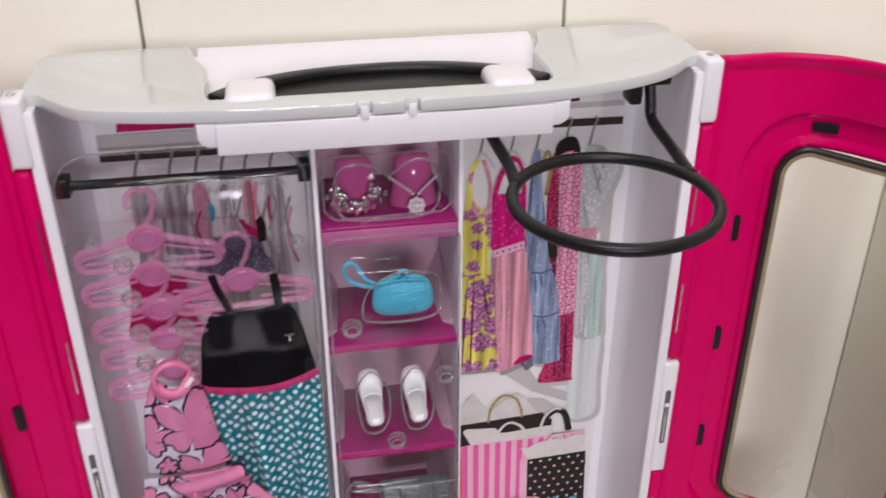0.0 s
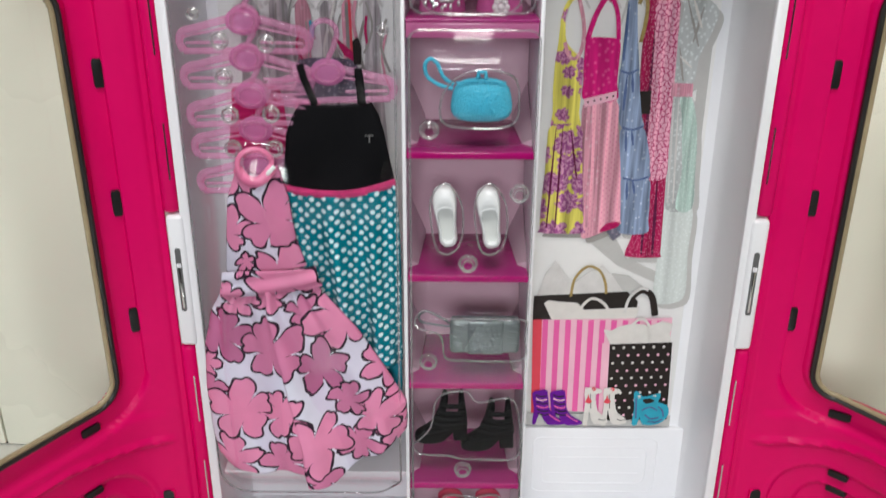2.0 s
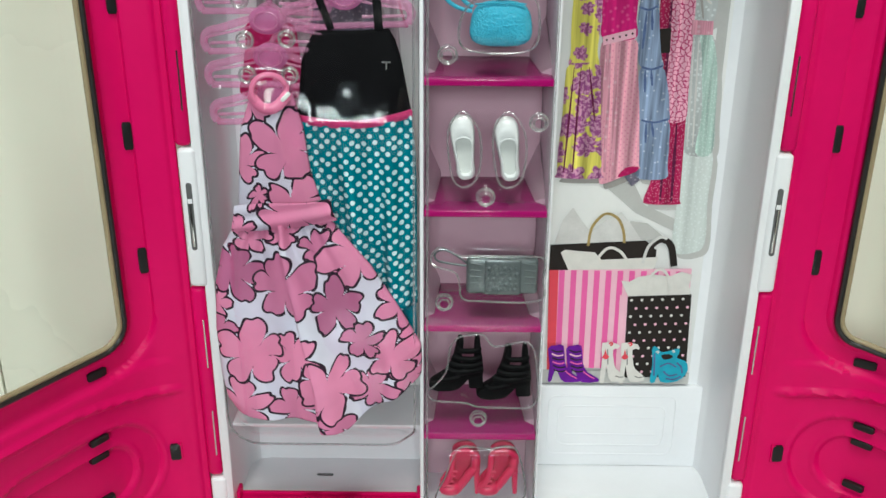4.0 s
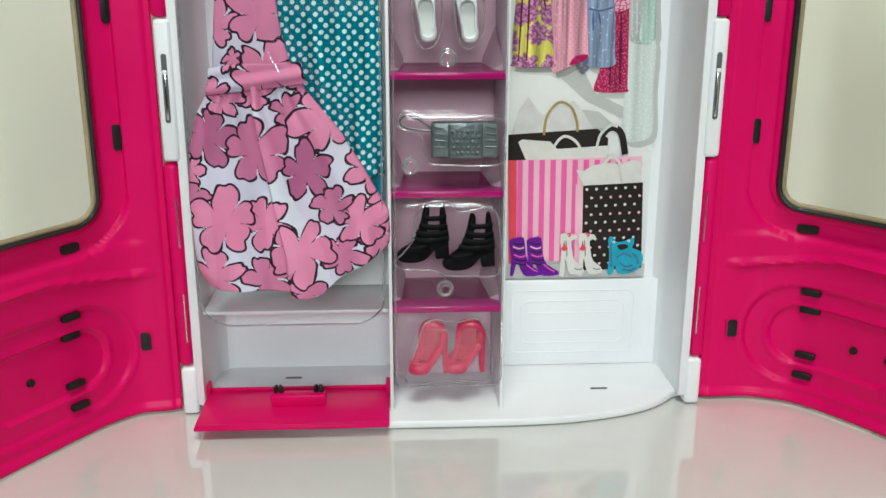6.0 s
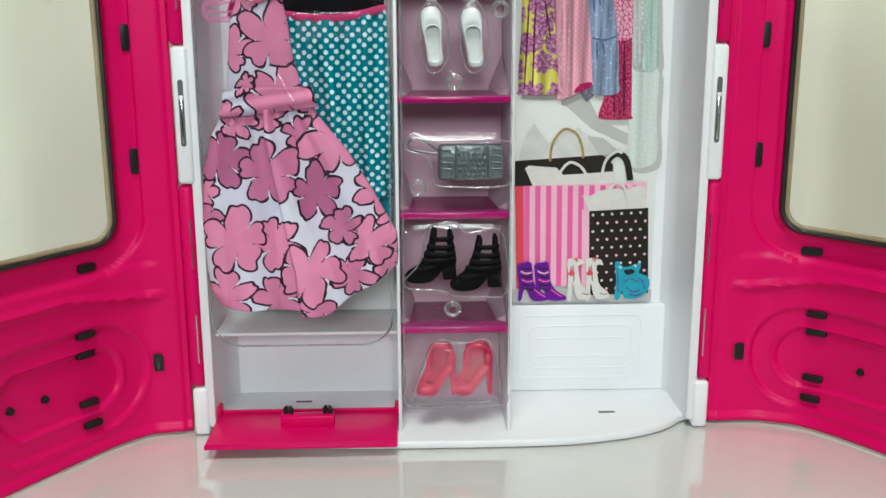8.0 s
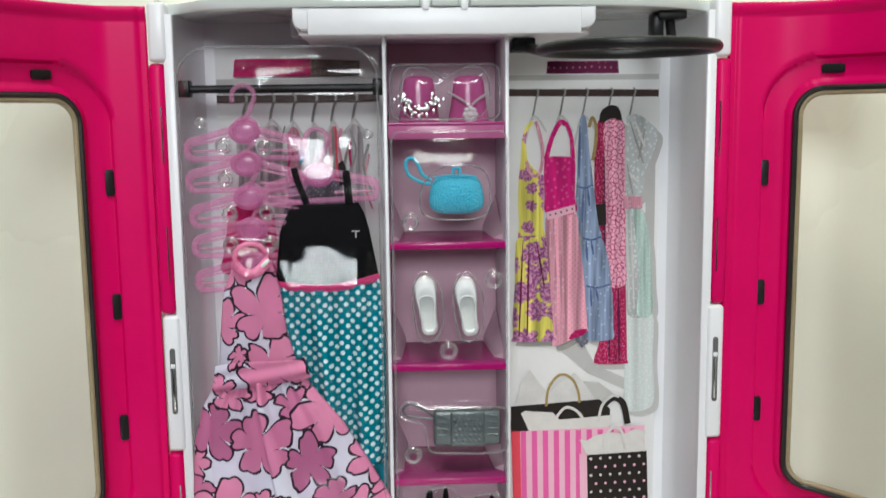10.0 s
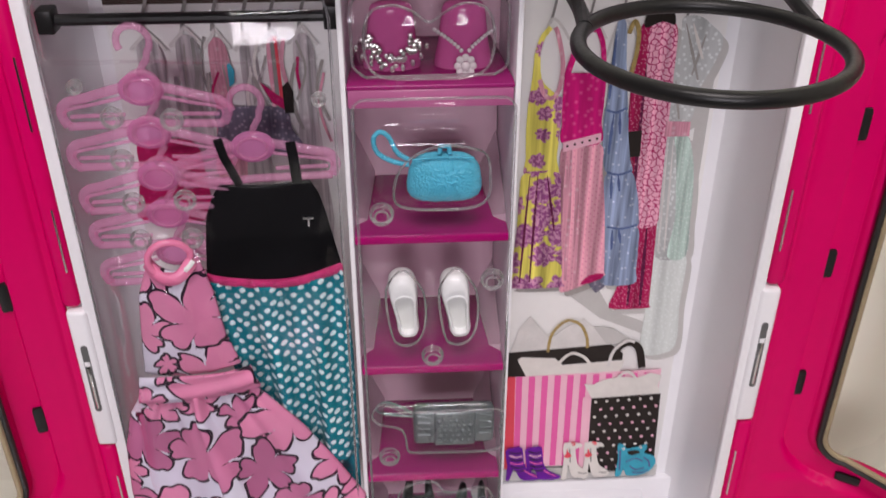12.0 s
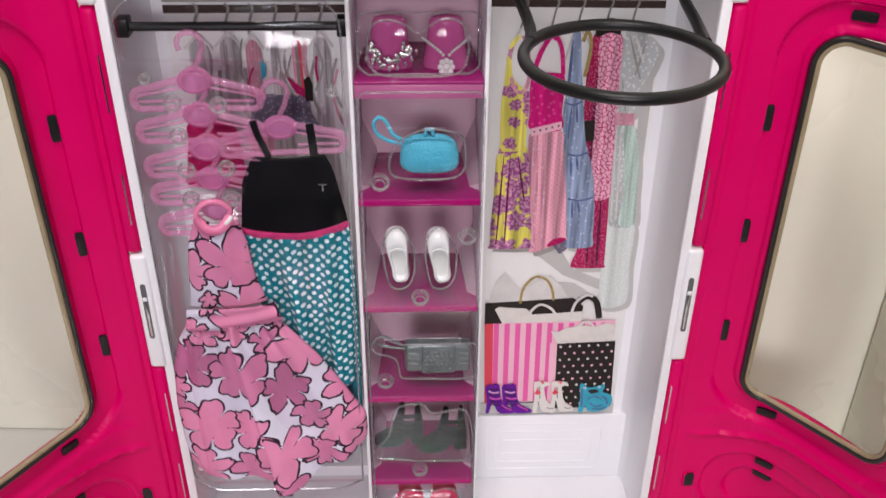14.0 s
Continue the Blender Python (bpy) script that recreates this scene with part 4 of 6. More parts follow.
clutch = empty("toy_clutch", "dark grey studded toy clutch bag with a thin loop", "toy purse", "toy handbags")
part("body", box(-0.0068, 0.0232, -0.0130, -0.0065, 0.1260, 0.1422, 0.0018, segs=3), GREY, clutch)
part("front_panel", box(0.0008, 0.0160, -0.0140, -0.0120, 0.1262, 0.1424, 0.0010, segs=3), GREY, clutch)
for row in range(5):
    for k in range(6):
        r = 0.0007 if (row + k) % 3 else 0.0010
        bm = ellipsoid(0.0026 + k * 0.0022 + 0.0006 * (row % 2), -0.0140, 0.1385 - row * 0.0024, r, 0.0007, r, 2.0, 10)
        part("stud", bm, GREY, clutch)
for x0 in (-0.0052, 0.0175):
    for k in range(4):
        part("pleat", tube([(x0, -0.0131, 0.1405 - k * 0.003), (x0 + 0.0045, -0.0133, 0.1398 - k * 0.0028)], 0.0003, sides=6), GREY, clutch)
part("wrist_loop", tube(spline([(-0.0066, -0.0100, 0.1392), (-0.0110, -0.0100, 0.1425), (-0.0165, -0.0100, 0.1452), (-0.0200, -0.0100, 0.1432), (-0.0190, -0.0100, 0.1402), (-0.0130, -0.0100, 0.1388), (-0.0068, -0.0100, 0.1380)], 5), 0.0005, sides=6), GREY, clutch)


def flat_shoe(cx, cz, lean):
    shoe = empty("toy_flat_shoe", "white flat toy shoe seen from above in clear packaging", "toy shoe", "white toy flats")
    line = spline([(0, 0.0132), (0.0036, 0.0118), (0.0049, 0.0075), (0.0044, 0.0010), (0.0037, -0.0060), (0.0037, -0.0100), (0.0020, -0.0126), (-0.0020, -0.0126), (-0.0037, -0.0100), (-0.0037, -0.0060), (-0.0044, 0.0010), (-0.0049, 0.0075), (-0.0036, 0.0118)], 4, True)
    bm = bmesh.new()
    mouth = [(x * 0.70, (z - 0.0003) * 0.62 - 0.0026) for x, z in line]
    toe = [ss(0.000, 0.010, z) for x, z in line]
    levels = [([(x * 0.93, z * 0.97) for x, z in line], [0.0030] * len(line)), (line, [0.0018] * len(line)), (line, [-0.0014] * len(line)),
              ([(x * 0.92, z * 0.965) for x, z in line], [-0.0028] * len(line)),
              ([(x * 0.5 + m[0] * 0.5, z * 0.5 + m[1] * 0.5) for (x, z), m in zip(line, mouth)], [-0.0033 - 0.0009 * k for k in toe]),
              (mouth, [-0.0034 - 0.0005 * k for k in toe]), ([(x * 0.93, (z + 0.0026) * 0.95 - 0.0026) for x, z in mouth], [-0.0031 - 0.0004 * k for k in toe]),
              ([(x * 0.90, (z + 0.0026) * 0.94 - 0.0026) for x, z in mouth], [-0.0004] * len(line))]
    rings = [[bm.verts.new((x, y, z)) for (x, z), y in zip(pts, ys)] for pts, ys in levels]
    for a, b in zip(rings, rings[1:]):
        for k in range(len(line)):
            bm.faces.new((a[k], a[(k + 1) % len(line)], b[(k + 1) % len(line)], b[k]))
    bm.faces.new(rings[0])
    bmesh.ops.recalc_face_normals(bm, faces=bm.faces[:])
    part("upper", bm, SHOEWHITE, shoe, angle=70)
    part("insole", prism([(x * 0.93, (z + 0.0026) * 0.95 - 0.0026) for x, z in mouth], -0.0010, -0.0002, "y"), INSOLE, shoe, "pale grey insole")
    part("rim", tube([(x, -0.0034 - 0.0005 * k, z) for (x, z), k in zip(mouth, toe)], 0.00035, True, 6), SHOEWHITE, shoe)
    shoe.matrix_basis = pose(cx, -0.0105, cz, 0, lean, 0)


flat_shoe(-0.0088, 0.1895, -6)
flat_shoe(0.0089, 0.1890, -7)


def boot(cx, cz):
    ob = empty("toy_ankle_boot", "black strappy toy ankle boot with a block heel", "toy shoe", "black toy boots")
    foot = spline([(-0.0148, -0.0122), (-0.0135, -0.0098), (-0.0090, -0.0066), (-0.0056, -0.0036), (-0.0014, -0.0022), (0.0090, -0.0020), (0.0102, -0.0058), (0.0046, -0.0078), (0.0022, -0.0105), (-0.0014, -0.0140), (-0.0070, -0.0152), (-0.0126, -0.0146)], 3, True)
    part("foot", prism(foot, -0.0034, 0.0034, "y", bevel=0.0013), BOOT, ob)
    part("heel", prism([(0.0034, -0.0072), (0.0103, -0.0040), (0.0107, -0.0126), (0.0098, -0.0132), (0.0046, -0.0134), (0.0040, -0.0126)], -0.0028, 0.0028, "y", bevel=0.0006), BOOT, ob)
    part("back_post", prism(spline([(0.0064, 0.0124), (0.0084, 0.0128), (0.0092, 0.0060), (0.0104, -0.0015), (0.0100, -0.0040), (0.0062, -0.0040), (0.0060, 0.0040)], 3, True), -0.0030, 0.0030, "y", bevel=0.0008), BOOT, ob)
    part("front_post", prism(spline([(-0.0016, 0.0116), (-0.0004, 0.0128), (0.0012, 0.0112), (0.0004, 0.0040), (-0.0010, -0.0030), (-0.0056, -0.0036), (-0.0034, 0.0030)], 3, True), -0.0030, 0.0030, "y", bevel=0.0008), BOOT, ob)
    for xa, za, xb, zb, r in ((-0.0016, 0.0082, 0.0086, 0.0084, 0.0013), (-0.0034, 0.0040, 0.0092, 0.0038, 0.0015), (-0.0050, 0.0004, 0.0098, 0.0004, 0.0016), (-0.0070, -0.0030, 0.0102, -0.0024, 0.0016), (-0.0104, -0.0074, 0.0010, -0.0060, 0.0014)):
        mid = (xa + xb) / 2
        part("strap", tube(spline([(xa, -0.0026, za), (mid - 0.003, -0.0040, za - 0.0007), (mid + 0.003, -0.0040, zb - 0.0007), (xb, -0.0026, zb)], 4), r, sides=8, flat=0.75), BOOT, ob)
    part("buckle", box(0.0006, 0.0028, -0.0050, -0.0042, -0.0036, -0.0018, 0.0003), BLACK, ob)
    ob.matrix_basis = pose(cx, -0.0090, cz) @ Matrix.Scale(0.94, 4)


boot(-0.0085, 0.0918)
boot(0.0125, 0.0878)


def heel(cx, cz):
    ob = empty("toy_heel", "coral pink high heeled toy sandal in clear packaging", "toy shoe", "coral toy sandals")
    side = spline([(-0.0095, -0.0080), (-0.0078, -0.0040), (-0.0046, 0.0004), (-0.0034, 0.0060), (-0.0038, 0.0112), (0.0000, 0.0142), (0.0050, 0.0138), (0.0080, 0.0100), (0.0088, 0.0030), (0.0088, -0.0112), (0.0068, -0.0116), (0.0060, -0.0010), (0.0032, -0.0030), (0.0010, -0.0085), (-0.0030, -0.0114), (-0.0075, -0.0116)], 3, True)
    part("far_side", prism(side, 0.0022, 0.0038, "y", bevel=0.0006), CORAL, ob)
    part("platform", ellipsoid(-0.0046, -0.0010, -0.0086, 0.0054, 0.0040, 0.0036, 2.6), CORAL, ob)
    part("arch", tube(spline([(-0.0010, -0.0014, -0.0086), (0.0016, -0.0016, -0.0046), (0.0048, -0.0016, 0.0006), (0.0070, -0.0014, 0.0030)], 5), [0.0020] * 15 + [0.0018], sides=10), CORAL, ob)
    part("spike", tube([(0.0072, -0.0010, 0.0040), (0.0076, -0.0010, -0.0040), (0.0078, -0.0010, -0.0114)], [0.0018, 0.0013, 0.0010], sides=10), CORAL, ob)
    part("heel_cup", ellipsoid(0.0068, -0.0008, 0.0062, 0.0024, 0.0030, 0.0052), CORAL, ob)
    part("ankle_strap", tube(spline([(0.0078, -0.0026, 0.0096), (0.0040, -0.0038, 0.0132), (-0.0008, -0.0034, 0.0130), (-0.0038, -0.0024, 0.0100)], 6), 0.0013, sides=8), CORAL, ob)
    part("toe_strap", tube(spline([(-0.0084, -0.0026, -0.0064), (-0.0058, -0.0038, -0.0030), (-0.0042, -0.0036, 0.0020), (-0.0036, -0.0026, 0.0100)], 6), 0.0015, sides=8), CORAL, ob)
    for k in range(4):
        part("lace", tube([(-0.0072 + 0.0010 * k, -0.0044, -0.0048 + 0.0026 * k), (-0.0040 + 0.0008 * k, -0.0046, -0.0052 + 0.0026 * k)], 0.0006, sides=6), CORAL, ob)
    ob.matrix_basis = pose(cx, -0.0085, cz)


heel(-0.0078, 0.0335)
heel(0.0098, 0.0337)


def bust(cx):
    ob = empty("jewellery_bust", "shiny magenta plastic toy jewellery stand on the top shelf", "jewellery stand", "jewellery stands")
    bm = bmesh.new()
    prof = [(0.0090, 0.0), (0.0090, 0.0012), (0.0086, 0.0034), (0.0080, 0.0062), (0.0076, 0.0088), (0.0073, 0.0115), (0.0069, 0.0150), (0.0065, 0.0180), (0.0057, 0.0193), (0.0034, 0.0200), (0.0005, 0.0202)]
    rings = []
    for r, z in prof:
        rings.append([bm.verts.new((cx + r * math.cos(a * math.tau / 28), 0.004 + 0.62 * r * math.sin(a * math.tau / 28), 0.2696 + z)) for a in range(28)])
    for a, b in zip(rings, rings[1:]):
        for k in range(28):
            bm.faces.new((a[k], a[(k + 1) % 28], b[(k + 1) % 28], b[k]))
    bm.faces.new(rings[0][::-1])
    bm.faces.new(rings[-1])
    part("stand", bm, BUST, ob, angle=60)
    return ob


bust(-0.0108)
bust(0.0112)
bib = empty("toy_necklace", "silver beaded bib toy necklace draped on a magenta stand", "necklace", "toy necklaces")
rnd = random.Random(4)
for k in range(64):
    a = rnd.uniform(-1.25, 1.25)
    rr = rnd.uniform(0.0072, 0.0112) - 0.0012 * abs(a)
    r = rnd.uniform(0.0005, 0.0010)
    bm = ellipsoid(-0.0108 + rr * math.sin(a) * 1.02, -0.0035 - 0.003 * math.cos(a), 0.2838 - rr * math.cos(a), r, r, r * rnd.uniform(0.9, 1.6), 2.0, 8)
    part("bead", bm, SILVER, bib)
for k in range(9):
    a = -1.1 + 2.2 * k / 8
    part("drop", ellipsoid(-0.0108 + 0.0118 * math.sin(a), -0.0068, 0.2838 - 0.0125 * math.cos(a) + 0.001, 0.0007, 0.0006, 0.0012, 2.0, 8), SILVER, bib)
pend = empty("toy_necklace", "clear beaded toy necklace with a flower pendant on a magenta stand", "necklace", "toy necklaces")
for s in (-1, 1):
    for k in range(9):
        part("bead", ellipsoid(0.0112 + s * (0.0012 + 0.0078 * k / 8), -0.0048 + 0.004 * k / 8, 0.2770 + 0.0052 * (k / 8) ** 0.8, 0.0007, 0.0007, 0.0007, 2.0, 8), PEARL, pend)
for k in range(8):
    a = k * math.tau / 8
    part("petal", ellipsoid(0.0112 + 0.0023 * math.cos(a), -0.0062, 0.2727 + 0.0026 * math.sin(a), 0.0012, 0.0008, 0.0012, 2.0, 10), PEARL, pend)
part("centre", ellipsoid(0.0112, -0.0066, 0.2727, 0.0015, 0.0010, 0.0015, 2.0, 10), PEARL, pend)

# ---- clear packaging ----


def blister(name, label, x0, x1, z0, z1, r, height, step=0.00085):
    bm = bmesh.new()
    nx, nz = int((x1 - x0) / step), int((z1 - z0) / step)
    g = {}
    for i in range(nx + 1):
        for j in range(nz + 1):
            x, z = x0 + (x1 - x0) * i / nx, z0 + (z1 - z0) * j / nz
            if rr_dist(x, z, x0, x1, z0, z1, r) <= step:
                g[i, j] = bm.verts.new((x, height(x, z), z))
    for i in range(nx):
        for j in range(nz):
            q = [(i, j), (i + 1, j), (i + 1, j + 1), (i, j + 1)]
            if all(k in g for k in q):
                bm.faces.new([g[k] for k in q])
    ob = part(name, bm, BLISTER, None, angle=75)
    ob.visible_shadow = False
    tagged(ob, label, "packaging", "clear packaging")
    rim = part("rim", tube([(x, height(x, z) - 0.0002, z) for x, z in rounded(x0 + step, x1 - step, z0 + step, z1 - step, r, 6)], 0.00045, True, 6), BLISTERRIM, ob, "clear moulded edge")
    rim.visible_shadow = False
    return ob


def pocket(x, z, x0, x1, z0, z1, r, deep, soft=0.0035):
    return -deep * (1 - ss(-soft, 0.0008, rr_dist(x, z, x0, x1, z0, z1, r)))


DOMES = [(-0.0155, 0.2275), (0.0203, 0.2015), (0.0003, 0.1705), (-0.0160, 0.1235), (-0.0005, 0.0665)]


def middle_sheet(x, z):
    y = -0.0138
    y += pocket(x, z, -0.0205, 0.0190, 0.2280, 0.2580, 0.008, 0.0038, 0.007)
    y += pocket(x, z, -0.0155, -0.0030, 0.1745, 0.2045, 0.005, 0.0022) + pocket(x, z, 0.0020, 0.0150, 0.1740, 0.2045, 0.005, 0.0022)
    y += pocket(x, z, -0.0220, 0.0245, 0.1235, 0.1470, 0.004, 0.0022)
    y += pocket(x, z, -0.0235, 0.0245, 0.0720, 0.1070, 0.006, 0.0020)
    y += 0.15 * (z - 0.0900) * ss(0.0690, 0.0760, z) * (1 - ss(0.1030, 0.1100, z)) * (1 - ss(0.0200, 0.0240, abs(x - 0.0005)))
    y += pocket(x, z, -0.0190, 0.0205, 0.0205, 0.0490, 0.006, 0.0020)
    y -= 0.75 * min(max(0.2662 - z, 0), 0.0045) * ss(0.2560, 0.2615, z) * (1 - ss(0.0080, 0.0095, abs(x - 0.001)))
    for dx, dz in DOMES:
        y -= 0.0026 * (1 - ss(0.0022, 0.0042, math.hypot(x - dx, z - dz)))
    return y


middle_pack = blister("blister_sheet", "clear moulded plastic packaging over the middle shelves", -0.0240, 0.0268, 0.0165, 0.2665, 0.004, middle_sheet)


def moulded(pack, height, pts, r=0.00042, smooth=4):
    """A ridge moulded into a sheet along a closed line."""
    ridge = part("moulded_ridge", tube([(x, height(x, z) - 0.0003, z) for x, z in (spline(pts, smooth, True) if smooth else pts)], r, True, 6), BLISTERRIM, pack, "clear moulded edge")
    ridge.visible_shadow = False


moulded(middle_pack, middle_sheet, [(-0.0095, 0.2300), (0.0045, 0.2278), (0.0170, 0.2300), (0.0188, 0.2400), (0.0160, 0.2490), (0.0045, 0.2520), (-0.0060, 0.2480), (-0.0110, 0.2400)])
for x in (-0.0090, 0.0088):
    moulded(middle_pack, middle_sheet, [(x - 0.0060, 0.1980), (x, 0.2052), (x + 0.0062, 0.1970), (x + 0.0070, 0.1840), (x + 0.0045, 0.1765), (x - 0.0005, 0.1742), (x - 0.0045, 0.1800)])
moulded(middle_pack, middle_sheet, [(-0.0215, 0.1410), (-0.0185, 0.1478), (-0.0100, 0.1450), (0.0000, 0.1448), (0.0240, 0.1440), (0.0250, 0.1340), (0.0242, 0.1240), (0.0000, 0.1236), (-0.0085, 0.1255), (-0.0110, 0.1370)])
moulded(middle_pack, middle_sheet, [(-0.0232, 0.0780), (-0.0150, 0.0900), (-0.0120, 0.1040), (0.0000, 0.1072), (0.0060, 0.1020), (0.0200, 0.1040), (0.0242, 0.0940), (0.0245, 0.0735), (0.0120, 0.0722), (0.0000, 0.0728), (-0.0060, 0.0760)])
moulded(middle_pack, middle_sheet, [(-0.0185, 0.0200), (-0.0150, 0.0350), (-0.0090, 0.0495), (0.0010, 0.0500), (0.0060, 0.0495), (0.0160, 0.0505), (0.0205, 0.0380), (0.0205, 0.0212), (0.0000, 0.0196)])


def bust_sheet(x, z):
    out = rr_dist(x, z, -0.0205, 0.0212, 0.2500, 0.2965, 0.007)
    return -0.0062 - 1.2 * min(max(-out, 0.0), 0.0033) + 0.17 * (min(max(z, 0.2862), 0.2940) - 0.2900) - 0.0006 * math.sin(x * 420 + 1) * ss(0.286, 0.290, z)


bust_pack = blister("blister_sheet", "clear moulded plastic packaging over the jewellery stands", -0.0235, 0.0248, 0.2700, 0.2950, 0.004, bust_sheet)
moulded(bust_pack, bust_sheet, [(-0.0190, 0.2800), (-0.0170, 0.2905), (-0.0108, 0.2928), (-0.0040, 0.2905), (0.0002, 0.2880), (0.0045, 0.2905), (0.0112, 0.2930), (0.0175, 0.2908), (0.0195, 0.2800), (0.0150, 0.2720), (0.0000, 0.2708), (-0.0150, 0.2720)])


def left_sheet(x, z):
    y = -0.0085
    y += pocket(x, z, -0.1085, -0.0300, 0.1100, 0.2950, 0.014, 0.0006, 0.014)
    y += pocket(x, z, -0.0790, -0.0275, 0.0950, 0.2920, 0.014, 0.0022, 0.012)
    lean = min(max(0.2175 - z, 0.0), 0.0180)
    y -= (0.165 * lean + 2.6 * lean * lean) * ss(0.1850, 0.2000, z) * ss(-0.080, -0.070, x) * (1 - ss(-0.036, -0.029, x))
    y += pocket(x, z, -0.1125, -0.0300, 0.2765, 0.2965, 0.004, 0.0050, 0.004)
    slope = -0.1015 - 0.004 * ss(0.2, 0.1, z)
    right = -0.0800 + 0.0550 * ss(0.205, 0.085, z)
    y += -0.0125 * ss(slope - 0.010, slope + 0.006, x) * (1 - ss(right - 0.006, right + 0.012, x)) * ss(0.050, 0.068, z) * (1 - ss(0.200, 0.222, z))
    y -= 0.122 * min(max(0.2640 - z, 0.0), 0.0180) * ss(0.2360, 0.2460, z) * ss(-0.088, -0.080, x) * (1 - ss(-0.036, -0.029, x))
    y -= 0.00030 * math.sin(x * 260) * math.sin(z * 150) * ss(0.20, 0.22, z)
    return y


blister("blister_sheet", "clear moulded plastic packaging over the dresses and hangers", -0.1140, -0.0278, 0.0465, 0.3030, 0.014, left_sheet)


def snap_dome(x, y, z, size):
    """A short clear stud with two moulded steps."""
    bm = bmesh.new()
    for r, back in ((1.0, 0.0), (0.92, 0.0016), (0.62, 0.0026)):
        tube([(x + size * r * math.cos(a * math.tau / 20), y - back, z + size * r * math.sin(a * math.tau / 20)) for a in range(20)], 0.0004, True, 6, bm)
    d = part("snap_dome", bm, BLISTERRIM, None)
    d.visible_shadow = False
    tagged(d, "small clear round snap dome moulded in the packaging", "packaging", "snap domes")


for x, z in ((-0.1035, 0.2705), (-0.0945, 0.2605), (-0.0940, 0.2465), (-0.0930, 0.2315), (-0.0930, 0.2180), (-0.0770, 0.2595), (-0.0770, 0.2320), (-0.0765, 0.2180), (-0.0330, 0.2650)):
    snap_dome(x, -0.0105, z, 0.0020 if x < -0.1 or x > -0.04 else 0.0032)
for x, z in DOMES:
    snap_dome(x, -0.0150, z, 0.0036)


# ---- printed card behind the rails: everything on it is flat print ----
CARD_Y = 0.0395
CARD = material("printed_white_card", (0.80, 0.79, 0.77), 0.42, spec=0.15, vary=0.03, scale=25)
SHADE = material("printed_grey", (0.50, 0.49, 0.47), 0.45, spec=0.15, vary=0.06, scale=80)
TISSUE = material("printed_tissue", (0.62, 0.60, 0.58), 0.45, spec=0.15, vary=0.10, scale=140)
INK = material("printed_black", (0.022, 0.017, 0.015), 0.4, spec=0.15, vary=0.2)
BROWN = material("printed_dark_brown", (0.055, 0.035, 0.030), 0.4, spec=0.15, vary=0.15)
HOOK = material("printed_grey_wire", (0.26, 0.25, 0.24), 0.4, spec=0.15, vary=0.2)
GOLD = material("printed_gold", (0.36, 0.26, 0.10), 0.4, spec=0.15, vary=0.4, scale=600)
STRIPE = material("printed_stripe_pink", (0.76, 0.12, 0.36), 0.42, spec=0.15, vary=0.05)
PALE = material("printed_pale_pink", (0.82, 0.46, 0.56), 0.42, spec=0.15, vary=0.05)
REDSIDE = material("printed_red", (0.72, 0.07, 0.10), 0.42, spec=0.15, vary=0.08)
VIOLET = material("printed_violet", (0.13, 0.008, 0.27), 0.5, spec=0.15, vary=0.2, scale=200)
AQUA = material("printed_aqua", (0.035, 0.34, 0.46), 0.4, spec=0.15, vary=0.15, scale=200)
IVORY = material("printed_ivory", (0.68, 0.65, 0.61), 0.42, spec=0.15, vary=0.08, scale=200)
# fold: printed streaks of fold shade within the clothes' colours
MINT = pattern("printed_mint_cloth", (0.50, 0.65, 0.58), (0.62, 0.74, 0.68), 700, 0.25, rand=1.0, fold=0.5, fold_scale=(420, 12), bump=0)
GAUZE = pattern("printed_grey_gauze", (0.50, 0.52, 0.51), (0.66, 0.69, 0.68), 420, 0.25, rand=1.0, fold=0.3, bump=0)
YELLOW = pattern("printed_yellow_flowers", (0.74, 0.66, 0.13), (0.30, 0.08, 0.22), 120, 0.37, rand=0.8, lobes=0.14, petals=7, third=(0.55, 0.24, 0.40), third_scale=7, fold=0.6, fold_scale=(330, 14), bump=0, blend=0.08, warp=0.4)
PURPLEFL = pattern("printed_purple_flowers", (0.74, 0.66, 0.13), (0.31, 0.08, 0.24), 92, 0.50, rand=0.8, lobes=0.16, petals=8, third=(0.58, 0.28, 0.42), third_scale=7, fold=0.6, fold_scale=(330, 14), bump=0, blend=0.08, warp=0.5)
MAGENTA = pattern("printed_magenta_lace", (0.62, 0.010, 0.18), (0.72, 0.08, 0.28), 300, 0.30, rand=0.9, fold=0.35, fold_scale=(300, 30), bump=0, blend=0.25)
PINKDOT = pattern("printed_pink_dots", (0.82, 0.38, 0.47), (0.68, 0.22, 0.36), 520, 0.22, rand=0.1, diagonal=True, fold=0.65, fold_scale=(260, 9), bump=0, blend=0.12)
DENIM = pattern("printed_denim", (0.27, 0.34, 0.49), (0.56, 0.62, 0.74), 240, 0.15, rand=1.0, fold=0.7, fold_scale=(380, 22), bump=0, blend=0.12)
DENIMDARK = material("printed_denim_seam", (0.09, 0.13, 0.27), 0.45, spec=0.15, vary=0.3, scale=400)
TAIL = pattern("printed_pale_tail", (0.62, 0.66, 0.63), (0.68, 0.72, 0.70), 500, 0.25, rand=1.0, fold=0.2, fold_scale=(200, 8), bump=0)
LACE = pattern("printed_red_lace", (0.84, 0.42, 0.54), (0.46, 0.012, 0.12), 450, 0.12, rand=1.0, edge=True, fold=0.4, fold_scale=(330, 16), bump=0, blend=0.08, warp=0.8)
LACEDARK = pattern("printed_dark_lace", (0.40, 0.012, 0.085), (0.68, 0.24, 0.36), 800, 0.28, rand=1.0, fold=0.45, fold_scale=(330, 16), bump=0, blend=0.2)


